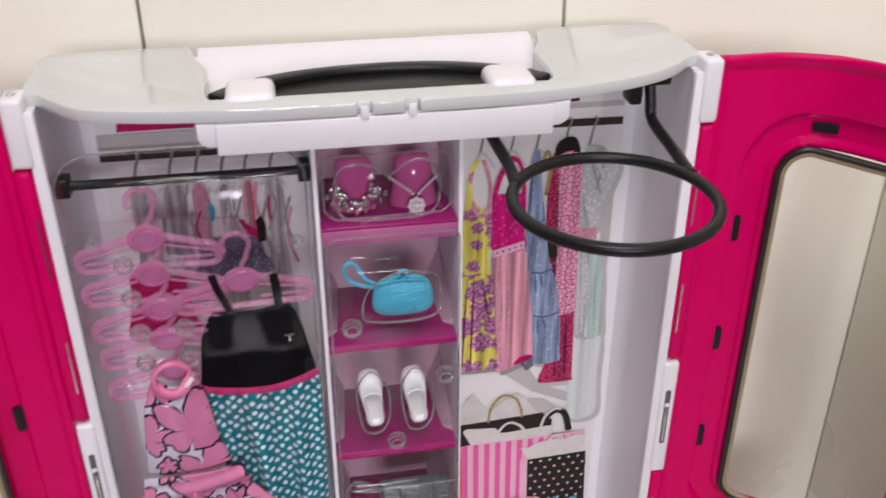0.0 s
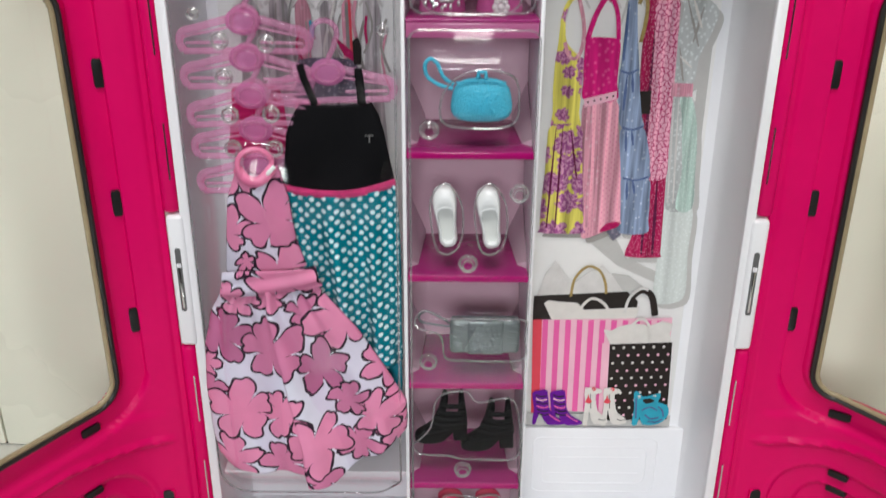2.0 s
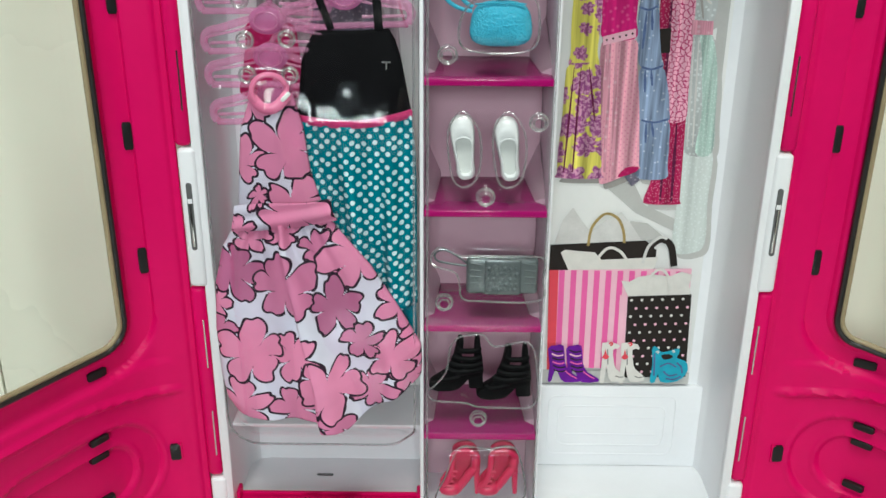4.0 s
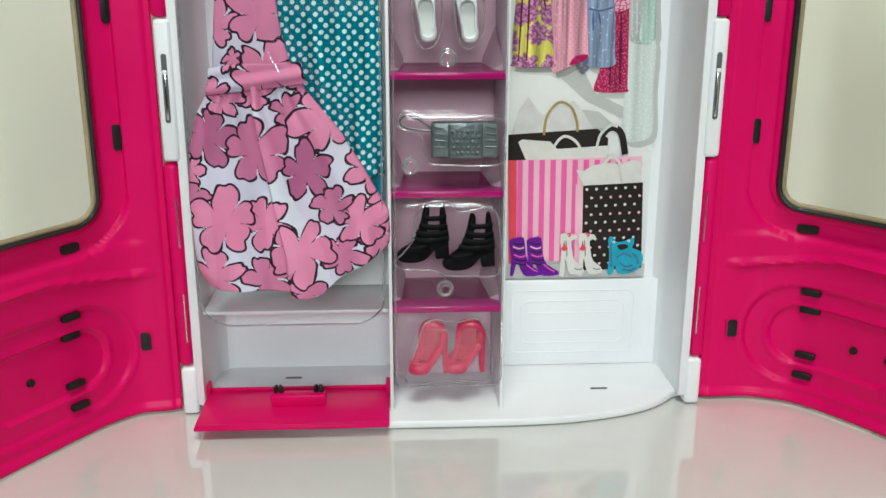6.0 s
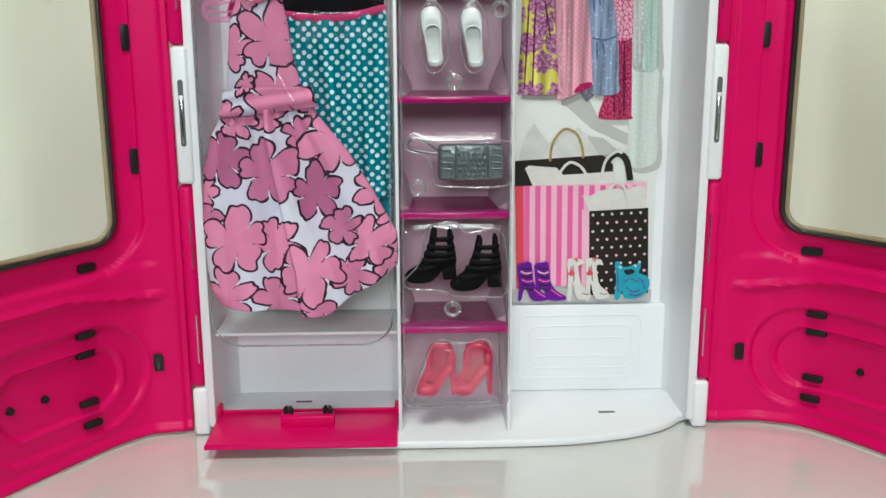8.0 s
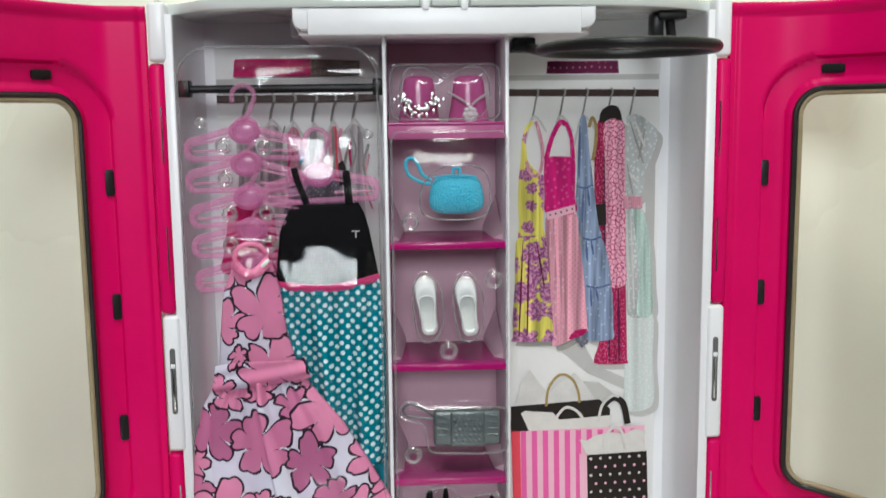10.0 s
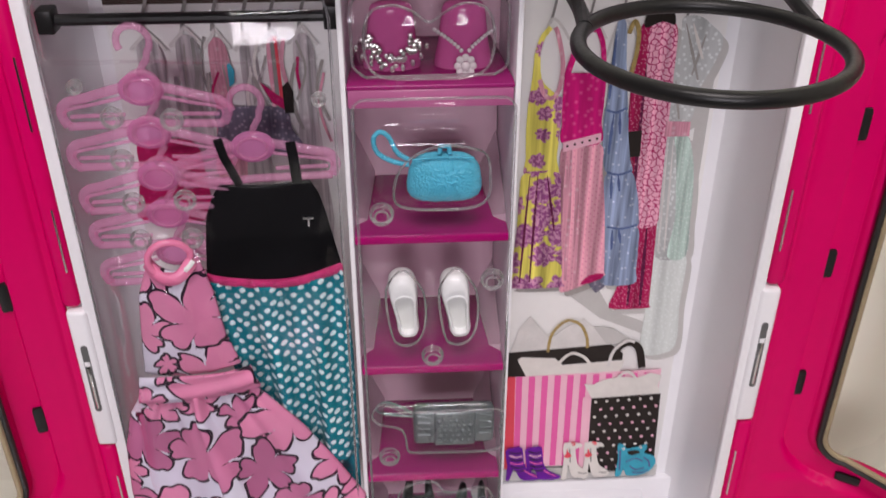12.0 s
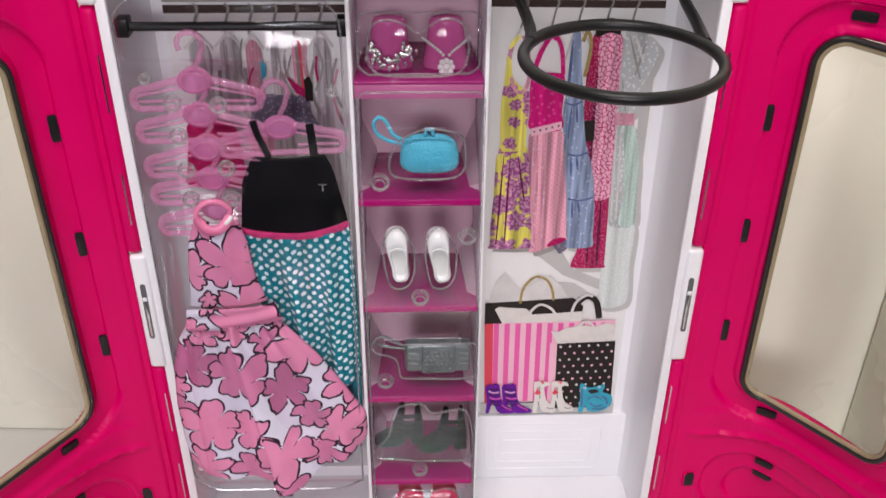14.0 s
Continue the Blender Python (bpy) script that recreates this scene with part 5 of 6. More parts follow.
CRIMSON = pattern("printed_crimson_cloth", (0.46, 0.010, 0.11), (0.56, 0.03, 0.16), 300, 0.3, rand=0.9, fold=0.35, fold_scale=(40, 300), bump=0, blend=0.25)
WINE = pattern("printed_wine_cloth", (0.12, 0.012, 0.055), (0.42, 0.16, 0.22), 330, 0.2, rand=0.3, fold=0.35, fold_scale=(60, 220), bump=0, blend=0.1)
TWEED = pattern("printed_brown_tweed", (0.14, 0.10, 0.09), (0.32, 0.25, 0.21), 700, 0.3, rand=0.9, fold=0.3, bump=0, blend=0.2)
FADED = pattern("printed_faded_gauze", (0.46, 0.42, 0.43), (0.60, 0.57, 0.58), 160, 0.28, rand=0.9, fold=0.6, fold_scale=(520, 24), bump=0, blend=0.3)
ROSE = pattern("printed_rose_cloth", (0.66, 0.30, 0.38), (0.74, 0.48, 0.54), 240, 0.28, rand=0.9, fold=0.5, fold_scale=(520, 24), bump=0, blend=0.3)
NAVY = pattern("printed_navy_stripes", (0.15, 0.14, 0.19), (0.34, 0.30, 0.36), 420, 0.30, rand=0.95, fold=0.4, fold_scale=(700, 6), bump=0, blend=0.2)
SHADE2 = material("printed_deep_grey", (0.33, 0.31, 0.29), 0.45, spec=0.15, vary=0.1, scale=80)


lift = (k * 0.000009 for k in range(10000))


def card_print(name, pts, layer, mat, parent, label="", smooth=4):
    """A flat printed shape, laid a hair above the card."""
    line = spline(pts, smooth, True) if smooth else pts
    y = CARD_Y - 0.0001 * layer - next(lift)
    bm = bmesh.new()
    bm.faces.new([bm.verts.new((x, y, z)) for x, z in line]).normal_update()
    bmesh.ops.triangulate(bm, faces=bm.faces[:])
    bm.normal_update()
    if sum(f.normal.y for f in bm.faces) > 0:
        bmesh.ops.reverse_faces(bm, faces=bm.faces[:])
    return part(name, bm, mat, parent, label, smooth=False)


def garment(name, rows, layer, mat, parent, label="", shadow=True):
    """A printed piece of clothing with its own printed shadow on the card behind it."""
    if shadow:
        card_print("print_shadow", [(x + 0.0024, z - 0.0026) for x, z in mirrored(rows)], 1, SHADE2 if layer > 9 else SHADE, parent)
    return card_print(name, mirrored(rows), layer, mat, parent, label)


def folds(lines, layer, mat, parent, r=0.0005):
    """Dark printed fold lines running down a skirt: top x, top z, hem x, hem z."""
    for xa, za, xb, zb in lines:
        out = [(xa - r * 0.3, za), (xa + r * 0.3, za), ((xa + xb) / 2 + r, (za + zb) / 2), (xb + r * 0.6, zb), (xb - r * 0.6, zb), ((xa + xb) / 2 - r, (za + zb) / 2)]
        card_print("print_fold", out, layer, mat, parent, "", 0)


def printed_wire(name, pts, r, layer, mat, parent, label=""):
    pts = spline(pts, 6)
    out = []
    for s in (1, -1):
        for i in range(len(pts))[::s]:
            a, b = pts[max(i - 1, 0)], pts[min(i + 1, len(pts) - 1)]
            d = math.hypot(b[0] - a[0], b[1] - a[1]) or 1
            out.append((pts[i][0] - s * r * (b[1] - a[1]) / d, pts[i][1] + s * r * (b[0] - a[0]) / d))
    y = CARD_Y - 0.0001 * layer - next(lift)
    bm = bmesh.new()
    n = len(pts)
    vs = [bm.verts.new((x, y, z)) for x, z in out]
    for i in range(n - 1):
        bm.faces.new((vs[i], vs[i + 1], vs[2 * n - 2 - i], vs[2 * n - 1 - i]))
    return part(name, bm, mat, parent, label, smooth=False)


def mirrored(rows):
    """An outline from rows of (z, left, right)."""
    return [(a, z) for z, a, b in rows] + [(b, z) for z, a, b in rows[::-1]]


card = part("printed_card", box(0.0280, 0.1062, CARD_Y, 0.0414, 0.0530, 0.3050, 0.0002), CARD, None)
tagged(card, "white card printed with hanging doll clothes, shopping bags and shoes", "printed card", "printed cards")
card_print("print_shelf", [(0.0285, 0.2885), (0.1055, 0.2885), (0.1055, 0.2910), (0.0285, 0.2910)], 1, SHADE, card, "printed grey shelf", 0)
card_print("print_box", [(0.0510, 0.2915), (0.0860, 0.2915), (0.0855, 0.2975), (0.0515, 0.2975)], 2, WINE, card, "printed dark wine patterned box", 0)
card_print("print_rail", [(0.0285, 0.2812), (0.1055, 0.2802), (0.1055, 0.2836), (0.0285, 0.2846)], 2, BROWN, card, "printed dark brown rail", 0)
for x in (0.0450, 0.0580, 0.0690, 0.0810, 0.0920):
    printed_wire("print_hook", [(x + 0.001, 0.2846), (x + 0.0022, 0.2830), (x + 0.001, 0.2795), (x, 0.2740), (x - 0.001, 0.2700)], 0.00045, 3, HOOK, card)
for x in (0.0450, 0.0580, 0.0690):
    printed_wire("print_hanger", [(x - 0.0045, 0.2570), (x - 0.002, 0.2680), (x, 0.2715), (x + 0.003, 0.2690), (x + 0.006, 0.2640)], 0.0005, 3, TISSUE, card)
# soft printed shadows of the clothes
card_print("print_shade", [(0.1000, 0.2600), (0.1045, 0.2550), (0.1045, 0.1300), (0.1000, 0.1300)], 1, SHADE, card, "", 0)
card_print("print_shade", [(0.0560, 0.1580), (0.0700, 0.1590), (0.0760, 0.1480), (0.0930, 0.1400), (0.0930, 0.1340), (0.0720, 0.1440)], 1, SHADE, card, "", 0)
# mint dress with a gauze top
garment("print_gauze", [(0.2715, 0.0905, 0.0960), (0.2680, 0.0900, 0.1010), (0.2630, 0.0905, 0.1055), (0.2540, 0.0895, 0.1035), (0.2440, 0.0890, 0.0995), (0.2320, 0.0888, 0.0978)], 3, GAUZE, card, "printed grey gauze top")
folds(((0.0915, 0.2690, 0.0985, 0.2480), (0.0990, 0.2650, 0.0960, 0.2500), (0.0905, 0.2480, 0.0935, 0.2330)), 4, SHADE2, card, 0.0006)
folds(((0.0940, 0.2690, 0.0990, 0.2560), (0.0910, 0.2440, 0.0965, 0.2390)), 4, IVORY, card, 0.0007)
garment("print_gauze", [(0.1750, 0.0915, 0.1040), (0.150, 0.0908, 0.1048), (0.1290, 0.0905, 0.1058), (0.1240, 0.0925, 0.1000)], 3, TAIL, card, "printed pale see-through tail")
garment("print_skirt", [(0.2265, 0.0892, 0.0975), (0.2180, 0.0892, 0.1008), (0.2050, 0.0896, 0.1028), (0.1900, 0.0905, 0.1036), (0.1735, 0.0915, 0.1040)], 4, GAUZE, card, "printed grey lining")
card_print("print_skirt", mirrored([(0.2265, 0.0930, 0.0975), (0.2180, 0.0945, 0.1008), (0.2050, 0.0960, 0.1028), (0.1900, 0.0975, 0.1036), (0.1735, 0.0965, 0.1040)]), 5, MINT, card, "printed mint skirt")
folds(((0.0905, 0.2250, 0.0925, 0.1760), (0.0925, 0.2250, 0.0950, 0.1760)), 6, TISSUE, card)
card_print("print_belt", [(0.0888, 0.2325), (0.0980, 0.2320), (0.0982, 0.2262), (0.0888, 0.2262)], 7, ROSE, card, "printed pink belt", 0)
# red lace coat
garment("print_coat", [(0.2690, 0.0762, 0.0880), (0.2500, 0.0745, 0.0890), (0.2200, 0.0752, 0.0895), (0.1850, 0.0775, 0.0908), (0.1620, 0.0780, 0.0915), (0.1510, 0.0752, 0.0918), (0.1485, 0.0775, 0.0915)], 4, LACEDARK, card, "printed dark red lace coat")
folds(((0.0792, 0.2640, 0.0800, 0.1890), (0.0822, 0.1880, 0.0828, 0.1500), (0.0868, 0.1880, 0.0880, 0.1500)), 5, WINE, card, 0.0008)
card_print("print_sleeve", mirrored([(0.2680, 0.0790, 0.0880), (0.2500, 0.0795, 0.0893), (0.2200, 0.0802, 0.0900), (0.2000, 0.0805, 0.0905), (0.1885, 0.0810, 0.0902)]), 6, LACE, card, "printed pink lace sleeve")
card_print("print_collar", [(0.0770, 0.2680), (0.0775, 0.2735), (0.0815, 0.2762), (0.0858, 0.2752), (0.0875, 0.2690), (0.0830, 0.2700)], 7, INK, card, "printed black collar")
card_print("print_cuff", [(0.0745, 0.2285), (0.0802, 0.2290), (0.0806, 0.2185), (0.0752, 0.2180)], 7, INK, card, "printed black cuff", 0)
# denim dress
garment("print_bodice", [(0.2700, 0.0672, 0.0702), (0.2550, 0.0664, 0.0718), (0.2400, 0.0660, 0.0738), (0.2370, 0.0660, 0.0735)], 8, DENIM, card, "printed blue denim dress", False)
card_print("print_tier", mirrored([(0.2380, 0.0662, 0.0735), (0.2280, 0.0658, 0.0752), (0.2180, 0.0668, 0.0768), (0.2120, 0.0688, 0.0780)]), 9, DENIM, card)
card_print("print_tier", mirrored([(0.2125, 0.0690, 0.0778), (0.2020, 0.0682, 0.0815), (0.1930, 0.0690, 0.0828), (0.1880, 0.0708, 0.0825)]), 8, DENIM, card)
garment("print_tier", [(0.1885, 0.0708, 0.0825), (0.1780, 0.0700, 0.0842), (0.1680, 0.0708, 0.0845), (0.1612, 0.0715, 0.0842)], 9, DENIM, card)
for zs, xa, xb in ((0.2376, 0.0662, 0.0735), (0.2122, 0.0688, 0.0780), (0.1884, 0.0708, 0.0826)):
    printed_wire("print_seam", [(xa, zs), ((xa + xb) / 2, zs - 0.0010), (xb, zs + 0.0006)], 0.00045, 10, DENIMDARK, card)
folds(((0.0690, 0.2360, 0.0685, 0.2200), (0.0712, 0.2365, 0.0720, 0.2280), (0.0705, 0.2110, 0.0712, 0.2010), (0.0730, 0.2112, 0.0742, 0.2040), (0.0730, 0.1872, 0.0735, 0.1780), (0.0755, 0.1876, 0.0768, 0.1810), (0.0672, 0.2660, 0.0668, 0.2420)), 11, DENIMDARK, card, 0.0006)
printed_wire("print_strap", [(0.0715, 0.2660), (0.0732, 0.2705), (0.0750, 0.2660), (0.0748, 0.2580), (0.0735, 0.2500)], 0.0008, 9, GOLD, card)
card_print("print_hem", [(0.0640, 0.1640), (0.0720, 0.1640), (0.0725, 0.1600), (0.0690, 0.1572)], 7, NAVY, card, "", 0)
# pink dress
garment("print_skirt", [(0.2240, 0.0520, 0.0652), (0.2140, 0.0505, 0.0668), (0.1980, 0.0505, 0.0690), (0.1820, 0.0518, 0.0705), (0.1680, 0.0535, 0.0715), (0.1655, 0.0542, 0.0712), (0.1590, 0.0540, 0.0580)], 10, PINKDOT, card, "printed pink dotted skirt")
card_print("print_lining", [(0.0622, 0.1618), (0.0655, 0.1662), (0.0712, 0.1668), (0.0706, 0.1645), (0.0660, 0.1625)], 11, CRIMSON, card, "printed dark hem lining", 2)
folds(((0.0545, 0.2220, 0.0560, 0.1640), (0.0570, 0.2225, 0.0600, 0.1640), (0.0530, 0.2180, 0.0540, 0.1900)), 11, ROSE, card, 0.0010)
garment("print_bodice", [(0.2520, 0.0502, 0.0600), (0.2505, 0.0500, 0.0646), (0.2420, 0.0498, 0.0650), (0.2330, 0.0502, 0.0648), (0.2245, 0.0512, 0.0650)], 11, MAGENTA, card, "printed magenta bodice", False)
printed_wire("print_strap", [(0.0508, 0.2510), (0.0535, 0.2610), (0.0575, 0.2685), (0.0602, 0.2675)], 0.0011, 11, MAGENTA, card)
printed_wire("print_strap", [(0.0602, 0.2685), (0.0628, 0.2620), (0.0640, 0.2510)], 0.0009, 11, MAGENTA, card)
card_print("print_belt", [(0.0510, 0.2252), (0.0650, 0.2288), (0.0652, 0.2250), (0.0514, 0.2214)], 12, PALE, card, "printed belt", 0)
for k in range(5):
    card_print("print_stud", [(0.0528 + k * 0.0027 + 0.0005 * math.cos(a * 0.785), 0.2238 + k * 0.0007 + 0.0005 * math.sin(a * 0.785)) for a in range(8)], 13, BROWN, card, "", 0)
# yellow dress
garment("print_bodice", [(0.2600, 0.0392, 0.0408), (0.2500, 0.0384, 0.0420), (0.2440, 0.0378, 0.0478), (0.2420, 0.0375, 0.0498), (0.2300, 0.0372, 0.0496), (0.2190, 0.0376, 0.0492), (0.2120, 0.0378, 0.0496)], 12, YELLOW, card, "printed yellow flowered dress", False)
garment("print_skirt", [(0.2130, 0.0376, 0.0500), (0.2050, 0.0358, 0.0515), (0.1900, 0.0355, 0.0525), (0.1750, 0.0345, 0.0540), (0.1640, 0.0345, 0.0545), (0.1612, 0.0350, 0.0545)], 13, PURPLEFL, card, "printed yellow and purple skirt")
folds(((0.0395, 0.2120, 0.0375, 0.1640), (0.0425, 0.2120, 0.0415, 0.1640), (0.0460, 0.2120, 0.0500, 0.1880)), 14, WINE, card, 0.0005)
printed_wire("print_strap", [(0.0395, 0.2580), (0.0412, 0.2650), (0.0440, 0.2690)], 0.0009, 12, YELLOW, card)
printed_wire("print_strap", [(0.0412, 0.2500), (0.0430, 0.2445), (0.0460, 0.2430), (0.0485, 0.2470), (0.0490, 0.2560), (0.0468, 0.2660), (0.0455, 0.2690)], 0.0008, 13, ROSE, card)
# shopping bags
card_print("print_tissue", [(0.0350, 0.1270), (0.0385, 0.1400), (0.0430, 0.1465), (0.0475, 0.1400), (0.0520, 0.1345), (0.0580, 0.1400), (0.0655, 0.1445), (0.0710, 0.1380), (0.0770, 0.1290)], 2, TISSUE, card, "printed white tissue paper", 0)
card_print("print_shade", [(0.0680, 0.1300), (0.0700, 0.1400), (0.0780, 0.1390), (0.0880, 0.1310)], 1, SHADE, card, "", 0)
printed_wire("print_handle", [(0.0512, 0.1275), (0.0525, 0.1370), (0.0580, 0.1435), (0.0640, 0.1415), (0.0672, 0.1350), (0.0680, 0.1290)], 0.00065, 4, GOLD, card, "printed gold cord handle")
card_print("print_bag", [(0.0335, 0.1278), (0.0780, 0.1305), (0.0835, 0.1255), (0.0835, 0.1140), (0.0335, 0.1140)], 3, INK, card, "printed black shopping bag", 0)
printed_wire("print_handle", [(0.0780, 0.1170), (0.0800, 0.1265), (0.0850, 0.1310), (0.0900, 0.1280), (0.0925, 0.1175)], 0.0016, 5, INK, card)
printed_wire("print_handle", [(0.0775, 0.1190), (0.0795, 0.1275), (0.0845, 0.1322), (0.0880, 0.1315)], 0.0007, 6, TISSUE, card)
card_print("print_tissue", [(0.0385, 0.1240), (0.0405, 0.1255), (0.0450, 0.1250), (0.0545, 0.1243), (0.0580, 0.1205), (0.0700, 0.1212), (0.0845, 0.1222), (0.0830, 0.1150), (0.0430, 0.1140)], 5, IVORY, card, "printed white tissue paper", 0)
card_print("print_bag", [(0.0335, 0.1150), (0.0385, 0.1150), (0.0392, 0.0620), (0.0350, 0.0600)], 6, REDSIDE, card, "printed red bag side", 0)
card_print("print_bag", [(0.0380, 0.1150), (0.1010, 0.1165), (0.1020, 0.0620), (0.0390, 0.0620)], 6, PALE, card, "printed pink striped bag", 0)
for k in range(11):
    a = 0.0383 + k * 0.00555
    card_print("print_stripe", [(a, 0.1150), (a + 0.0027, 0.1150), (a + 0.0034, 0.0620), (a + 0.0007, 0.0620)], 7, STRIPE, card, "", 0)
printed_wire("print_handle", [(0.0555, 0.1160), (0.0562, 0.1215), (0.0610, 0.1268), (0.0670, 0.1245), (0.0715, 0.1175)], 0.0007, 8, IVORY, card)
card_print("print_tissue", [(0.0680, 0.1100), (0.0720, 0.1095), (0.0760, 0.1120), (0.0830, 0.1135), (0.0910, 0.1125), (0.0960, 0.1150), (0.1015, 0.1135), (0.1005, 0.1080), (0.1020, 0.1025), (0.0720, 0.1015)], 9, IVORY, card, "printed white tissue paper", 0)
card_print("print_bag", [(0.0680, 0.1025), (0.0722, 0.1020), (0.0735, 0.0580), (0.0690, 0.0600)], 9, PALE, card, "", 0)
card_print("print_bag", [(0.0718, 0.1018), (0.1022, 0.1032), (0.1040, 0.0580), (0.0730, 0.0570)], 10, INK, card, "printed black polka dot bag", 0)
for r in range(10):
    for k in range(7):
        x, z = 0.0738 + k * 0.0049 + (0.00245 if r % 2 else 0) + 0.00015 * r * 0.5, 0.0998 - r * 0.00435 + 0.0002 * k
        if 0.0730 < x < 0.1028:
            card_print("print_dot", [(x + 0.00075 * math.cos(a * 0.785), z + 0.00075 * math.sin(a * 0.785)) for a in range(8)], 11, PALE if r % 2 else IVORY, card, "", 0)
printed_wire("print_handle", [(0.0805, 0.1060), (0.0815, 0.1125), (0.0860, 0.1165), (0.0900, 0.1125), (0.0915, 0.1050)], 0.0007, 11, IVORY, card)
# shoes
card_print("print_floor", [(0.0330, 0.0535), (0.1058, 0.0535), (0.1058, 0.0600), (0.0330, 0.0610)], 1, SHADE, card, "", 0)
for dx in (0.0, 0.0088):
    card_print("print_shoe", [(0.0350 + dx, 0.0735), (0.0385 + dx, 0.0752), (0.0425 + dx, 0.0750), (0.0436 + dx, 0.0660), (0.0462 + dx, 0.0605), (0.0515 + dx, 0.0572), (0.0518 + dx, 0.0550), (0.0440 + dx, 0.0545), (0.0412 + dx, 0.0580), (0.0392 + dx, 0.0620), (0.0374 + dx, 0.0552), (0.0356 + dx, 0.0555), (0.0362 + dx, 0.0640)], 12, VIOLET, card, "printed violet strappy shoe", 2)
    for k in range(6):
        printed_wire("print_gap", [(0.0366 + dx + 0.0003 * k, 0.0728 - 0.0022 * k), (0.0395 + dx + 0.0004 * k, 0.0716 - 0.0022 * k), (0.0422 + dx + 0.0004 * k, 0.0722 - 0.0022 * k)], 0.00038, 13, (INK, PALE, INK, STRIPE, INK, INK)[k], card)
    printed_wire("print_shine", [(0.0440 + dx, 0.0610), (0.0470 + dx, 0.0585), (0.0500 + dx, 0.0568)], 0.0003, 13, STRIPE, card)
for dx in (0.0, 0.0095):
    card_print("print_shoe", [(0.0612 + dx, 0.0770), (0.0690 + dx, 0.0764), (0.0694 + dx, 0.0740), (0.0668 + dx, 0.0732), (0.0676 + dx, 0.0670), (0.0690 + dx, 0.0625), (0.0730 + dx, 0.0592), (0.0737 + dx, 0.0560), (0.0672 + dx, 0.0552), (0.0650 + dx, 0.0600), (0.0640 + dx, 0.0640), (0.0636 + dx, 0.0548), (0.0614 + dx, 0.0550), (0.0618 + dx, 0.0680)], 12, IVORY, card, "printed ivory platform shoe", 2)
    printed_wire("print_gap", [(0.0690 + dx, 0.0585), (0.0712 + dx, 0.0578), (0.0730 + dx, 0.0582)], 0.0003, 13, HOOK, card)
    printed_wire("print_gap", [(0.0640 + dx, 0.0735), (0.0645 + dx, 0.0690), (0.0648 + dx, 0.0650)], 0.0003, 13, HOOK, card)
    card_print("print_flower", [(0.0616 + dx, 0.0690), (0.0626 + dx, 0.0705), (0.0630 + dx, 0.0735), (0.0638 + dx, 0.0708), (0.0652 + dx, 0.0694), (0.0635 + dx, 0.0678)], 13, REDSIDE, card, "", 2)
    printed_wire("print_buckle", [(0.0645 + dx, 0.0765), (0.0655 + dx, 0.0772), (0.0662 + dx, 0.0762), (0.0652 + dx, 0.0755)], 0.0004, 13, REDSIDE, card)
card_print("print_shoe", [(0.0858, 0.0735), (0.0870, 0.0755), (0.0890, 0.0740), (0.0905, 0.0722), (0.0945, 0.0730), (0.0990, 0.0745), (0.0992, 0.0715), (0.0985, 0.0690), (0.1030, 0.0672), (0.1045, 0.0625), (0.1020, 0.0575), (0.0975, 0.0552), (0.0915, 0.0555), (0.0900, 0.0600), (0.0888, 0.0552), (0.0862, 0.0556), (0.0868, 0.0650)], 12, AQUA, card, "printed aqua sandals", 2)
card_print("print_gap", [(0.0905, 0.0705), (0.0945, 0.0712), (0.0965, 0.0695), (0.0925, 0.0680)], 13, INK, card, "", 2)
for pts in (((0.0905, 0.0640), (0.0945, 0.0660), (0.0985, 0.0640)), ((0.0925, 0.0615), (0.0955, 0.0590), (0.0995, 0.0600)), ((0.0985, 0.0665), (0.1010, 0.0640), (0.1018, 0.0605)), ((0.0872, 0.0715), (0.0876, 0.0660), (0.0880, 0.0590)), ((0.0940, 0.0575), (0.0980, 0.0570), (0.1015, 0.0588))):
    printed_wire("print_gap", pts, 0.00042, 13, DENIMDARK, card)
for x, z in ((0.0885, 0.0722), (0.0962, 0.0728)):
    printed_wire("print_buckle", [(x - 0.0006, z), (x, z + 0.0007), (x + 0.0007, z), (x, z - 0.0006)], 0.00028, 14, IVORY, card)

left_card = part("printed_card", box(-0.1060, -0.0285, CARD_Y, 0.0414, 0.0502, 0.3050, 0.0002), CARD, None)
tagged(left_card, "white card printed with a folded stack, rail and hanging clothes", "printed card", "printed cards")
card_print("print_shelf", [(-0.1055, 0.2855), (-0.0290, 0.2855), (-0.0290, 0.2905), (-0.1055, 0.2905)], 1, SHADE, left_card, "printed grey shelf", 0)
card_print("print_box", [(-0.0975, 0.2915), (-0.0610, 0.2915), (-0.0608, 0.2998), (-0.0965, 0.2998)], 2, CRIMSON, left_card, "printed crimson folded cloth", 0)
card_print("print_box", [(-0.0610, 0.2915), (-0.0375, 0.2915), (-0.0380, 0.2985), (-0.0610, 0.2995)], 2, TWEED, left_card, "printed brown patterned folded cloth", 0)
card_print("print_shelf_edge", [(-0.1055, 0.2842), (-0.0290, 0.2842), (-0.0290, 0.2856), (-0.1055, 0.2856)], 2, SHADE2, left_card, "printed dark shelf edge", 0)
card_print("print_rail", [(-0.1055, 0.2795), (-0.0290, 0.2795), (-0.0290, 0.2830), (-0.1055, 0.2830)], 2, BROWN, left_card, "printed dark brown rail", 0)
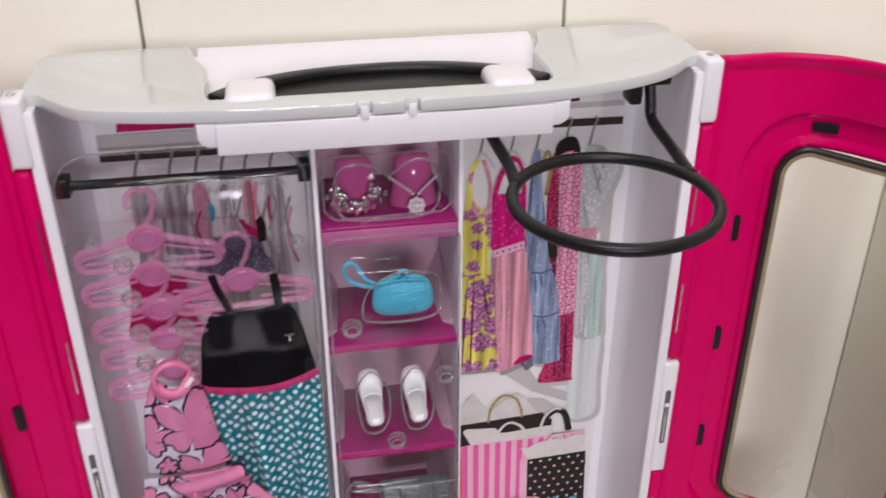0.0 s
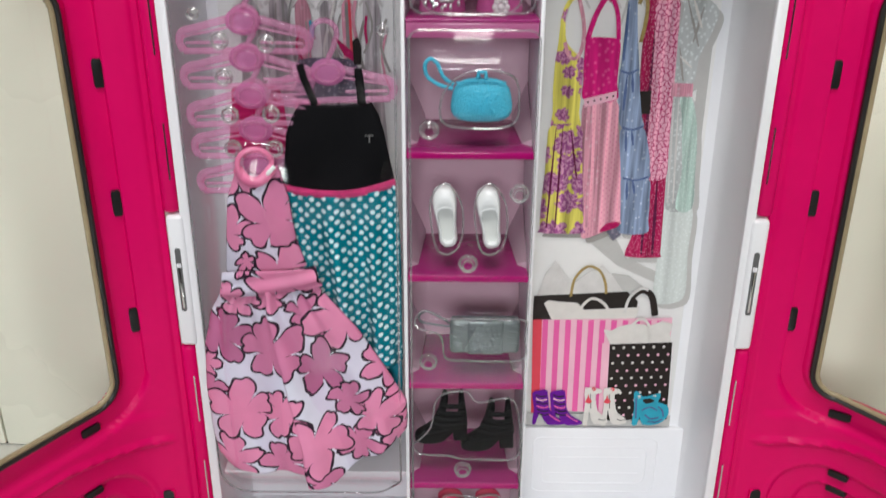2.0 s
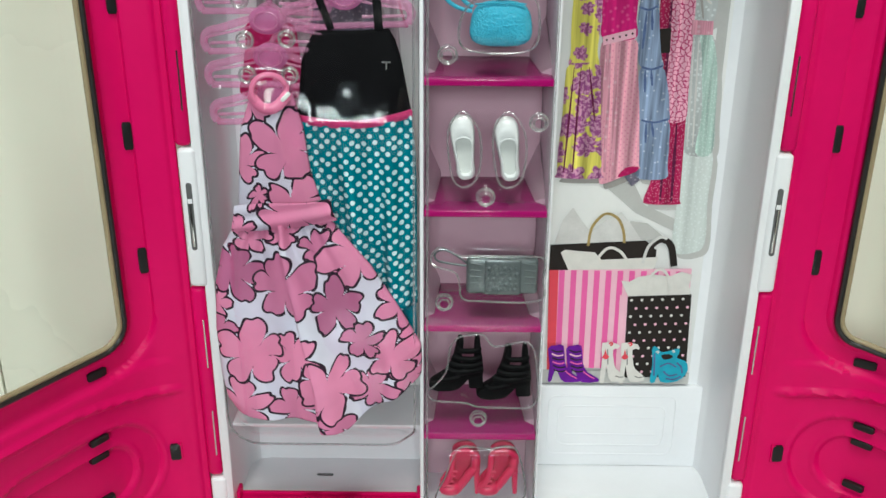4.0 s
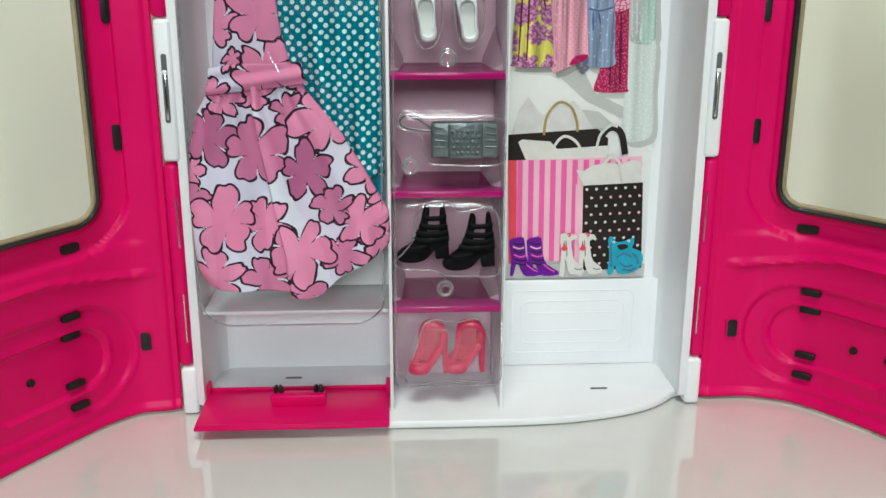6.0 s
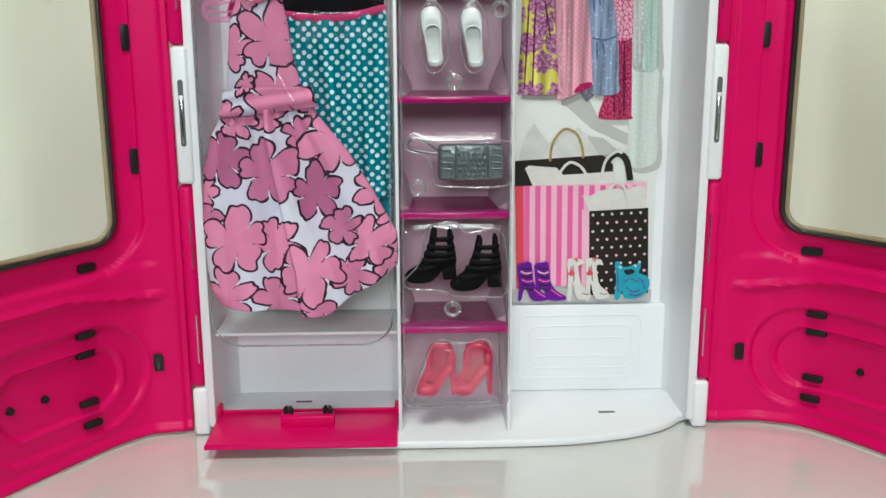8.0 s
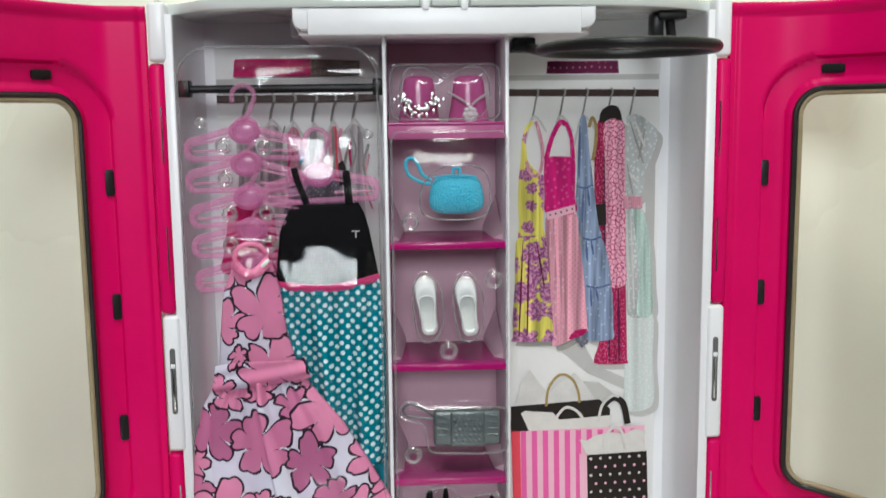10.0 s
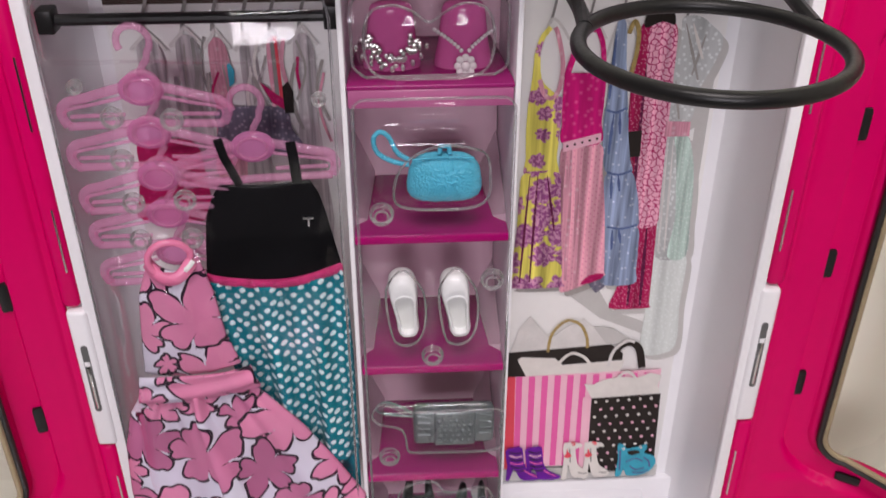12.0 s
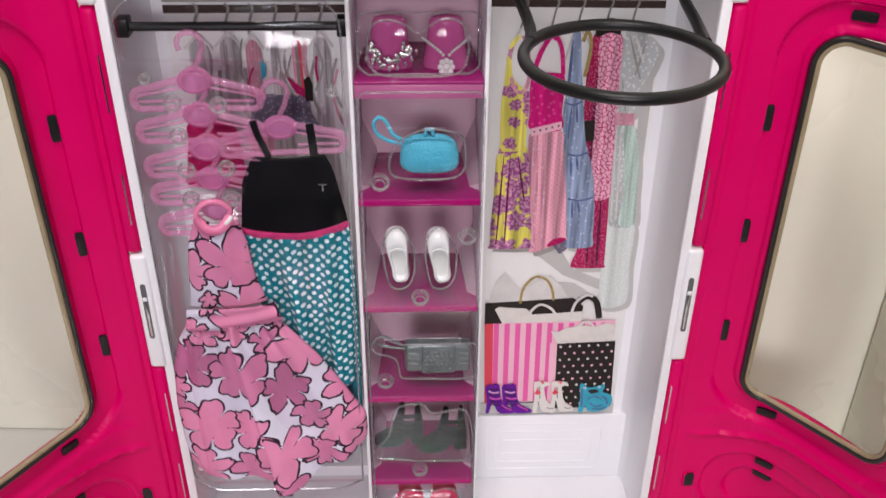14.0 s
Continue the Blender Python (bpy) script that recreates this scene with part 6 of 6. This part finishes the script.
# hanging clothes: hook x, half width, top, hem, cloth
for x, w, top, low_z, cloth in ((-0.0930, 0.0060, 0.2690, 0.2060, FADED), (-0.0800, 0.0058, 0.2700, 0.2100, FADED), (-0.0700, 0.0046, 0.2690, 0.2150, ROSE), (-0.0600, 0.0040, 0.2680, 0.2100, FADED),
                                (-0.0510, 0.0036, 0.2690, 0.2260, ROSE), (-0.0410, 0.0050, 0.2700, 0.1900, FADED)):
    printed_wire("print_hook", [(x, 0.2835), (x + 0.0016, 0.2815), (x, 0.2760), (x - 0.001, 0.2700)], 0.0006, 3, HOOK, left_card)
    printed_wire("print_hanger", [(x - w, top - 0.0050), (x - 0.3 * w, top - 0.0008), (x, top + 0.0014), (x + 0.4 * w, top - 0.0010), (x + w, top - 0.0055)], 0.0006, 4, TISSUE, left_card)
    card_print("print_dress", mirrored([(top - 0.002, x - 0.5 * w, x + 0.4 * w), (top - 0.010, x - 0.7 * w, x + 0.8 * w), (top - 0.024, x - 0.6 * w, x + 0.6 * w), (0.5 * (top - 0.024 + low_z), x - 0.9 * w, x + w), (low_z, x - 1.1 * w, x + 1.2 * w)]), 3, cloth, left_card, "printed hanging dress")
card_print("print_top", [(-0.0690, 0.2570), (-0.0664, 0.2590), (-0.0650, 0.2560), (-0.0655, 0.2515), (-0.0672, 0.2500), (-0.0684, 0.2530)], 6, AQUA, left_card, "printed teal top", 0)
straps = random.Random(8)
for k in range(26):
    x, top = straps.uniform(-0.0860, -0.0330), straps.uniform(0.2520, 0.2690)
    bend, drop = straps.uniform(-0.0030, 0.0030), straps.uniform(0.0120, 0.0300)
    printed_wire("print_strap", [(x, top), (x + bend, top - 0.4 * drop), (x + 0.6 * bend, top - 0.7 * drop), (x - 0.5 * bend, top - drop)], straps.uniform(0.0003, 0.0008), 6, straps.choice((SHADE2, IVORY, ROSE, HOOK, TISSUE, FADED, CRIMSON, SHADE2)), left_card)
card_print("print_skirt", mirrored([(0.2300, -0.1010, -0.0830), (0.2200, -0.1030, -0.0800), (0.2080, -0.1050, -0.0790), (0.1980, -0.1050, -0.0780)]), 6, CRIMSON, left_card, "printed crimson skirt")
card_print("print_skirt", mirrored([(0.2420, -0.0720, -0.0500), (0.2340, -0.0730, -0.0470), (0.2250, -0.0740, -0.0450)]), 6, NAVY, left_card, "printed navy patterned skirt")
card_print("print_strap", [(-0.0506, 0.2680), (-0.0496, 0.2680), (-0.0490, 0.2450), (-0.0502, 0.2450)], 7, REDSIDE, left_card, "printed red strap", 0)
card_print("print_sash", [(-0.0570, 0.2520), (-0.0510, 0.2470), (-0.0460, 0.2430), (-0.0470, 0.2400), (-0.0530, 0.2440)], 7, CRIMSON, left_card, "printed crimson sash", 0)
card_print("print_boot", [(-0.0492, 0.2500), (-0.0470, 0.2520), (-0.0455, 0.2480), (-0.0458, 0.2400), (-0.0490, 0.2400)], 8, INK, left_card, "printed black leg", 0)
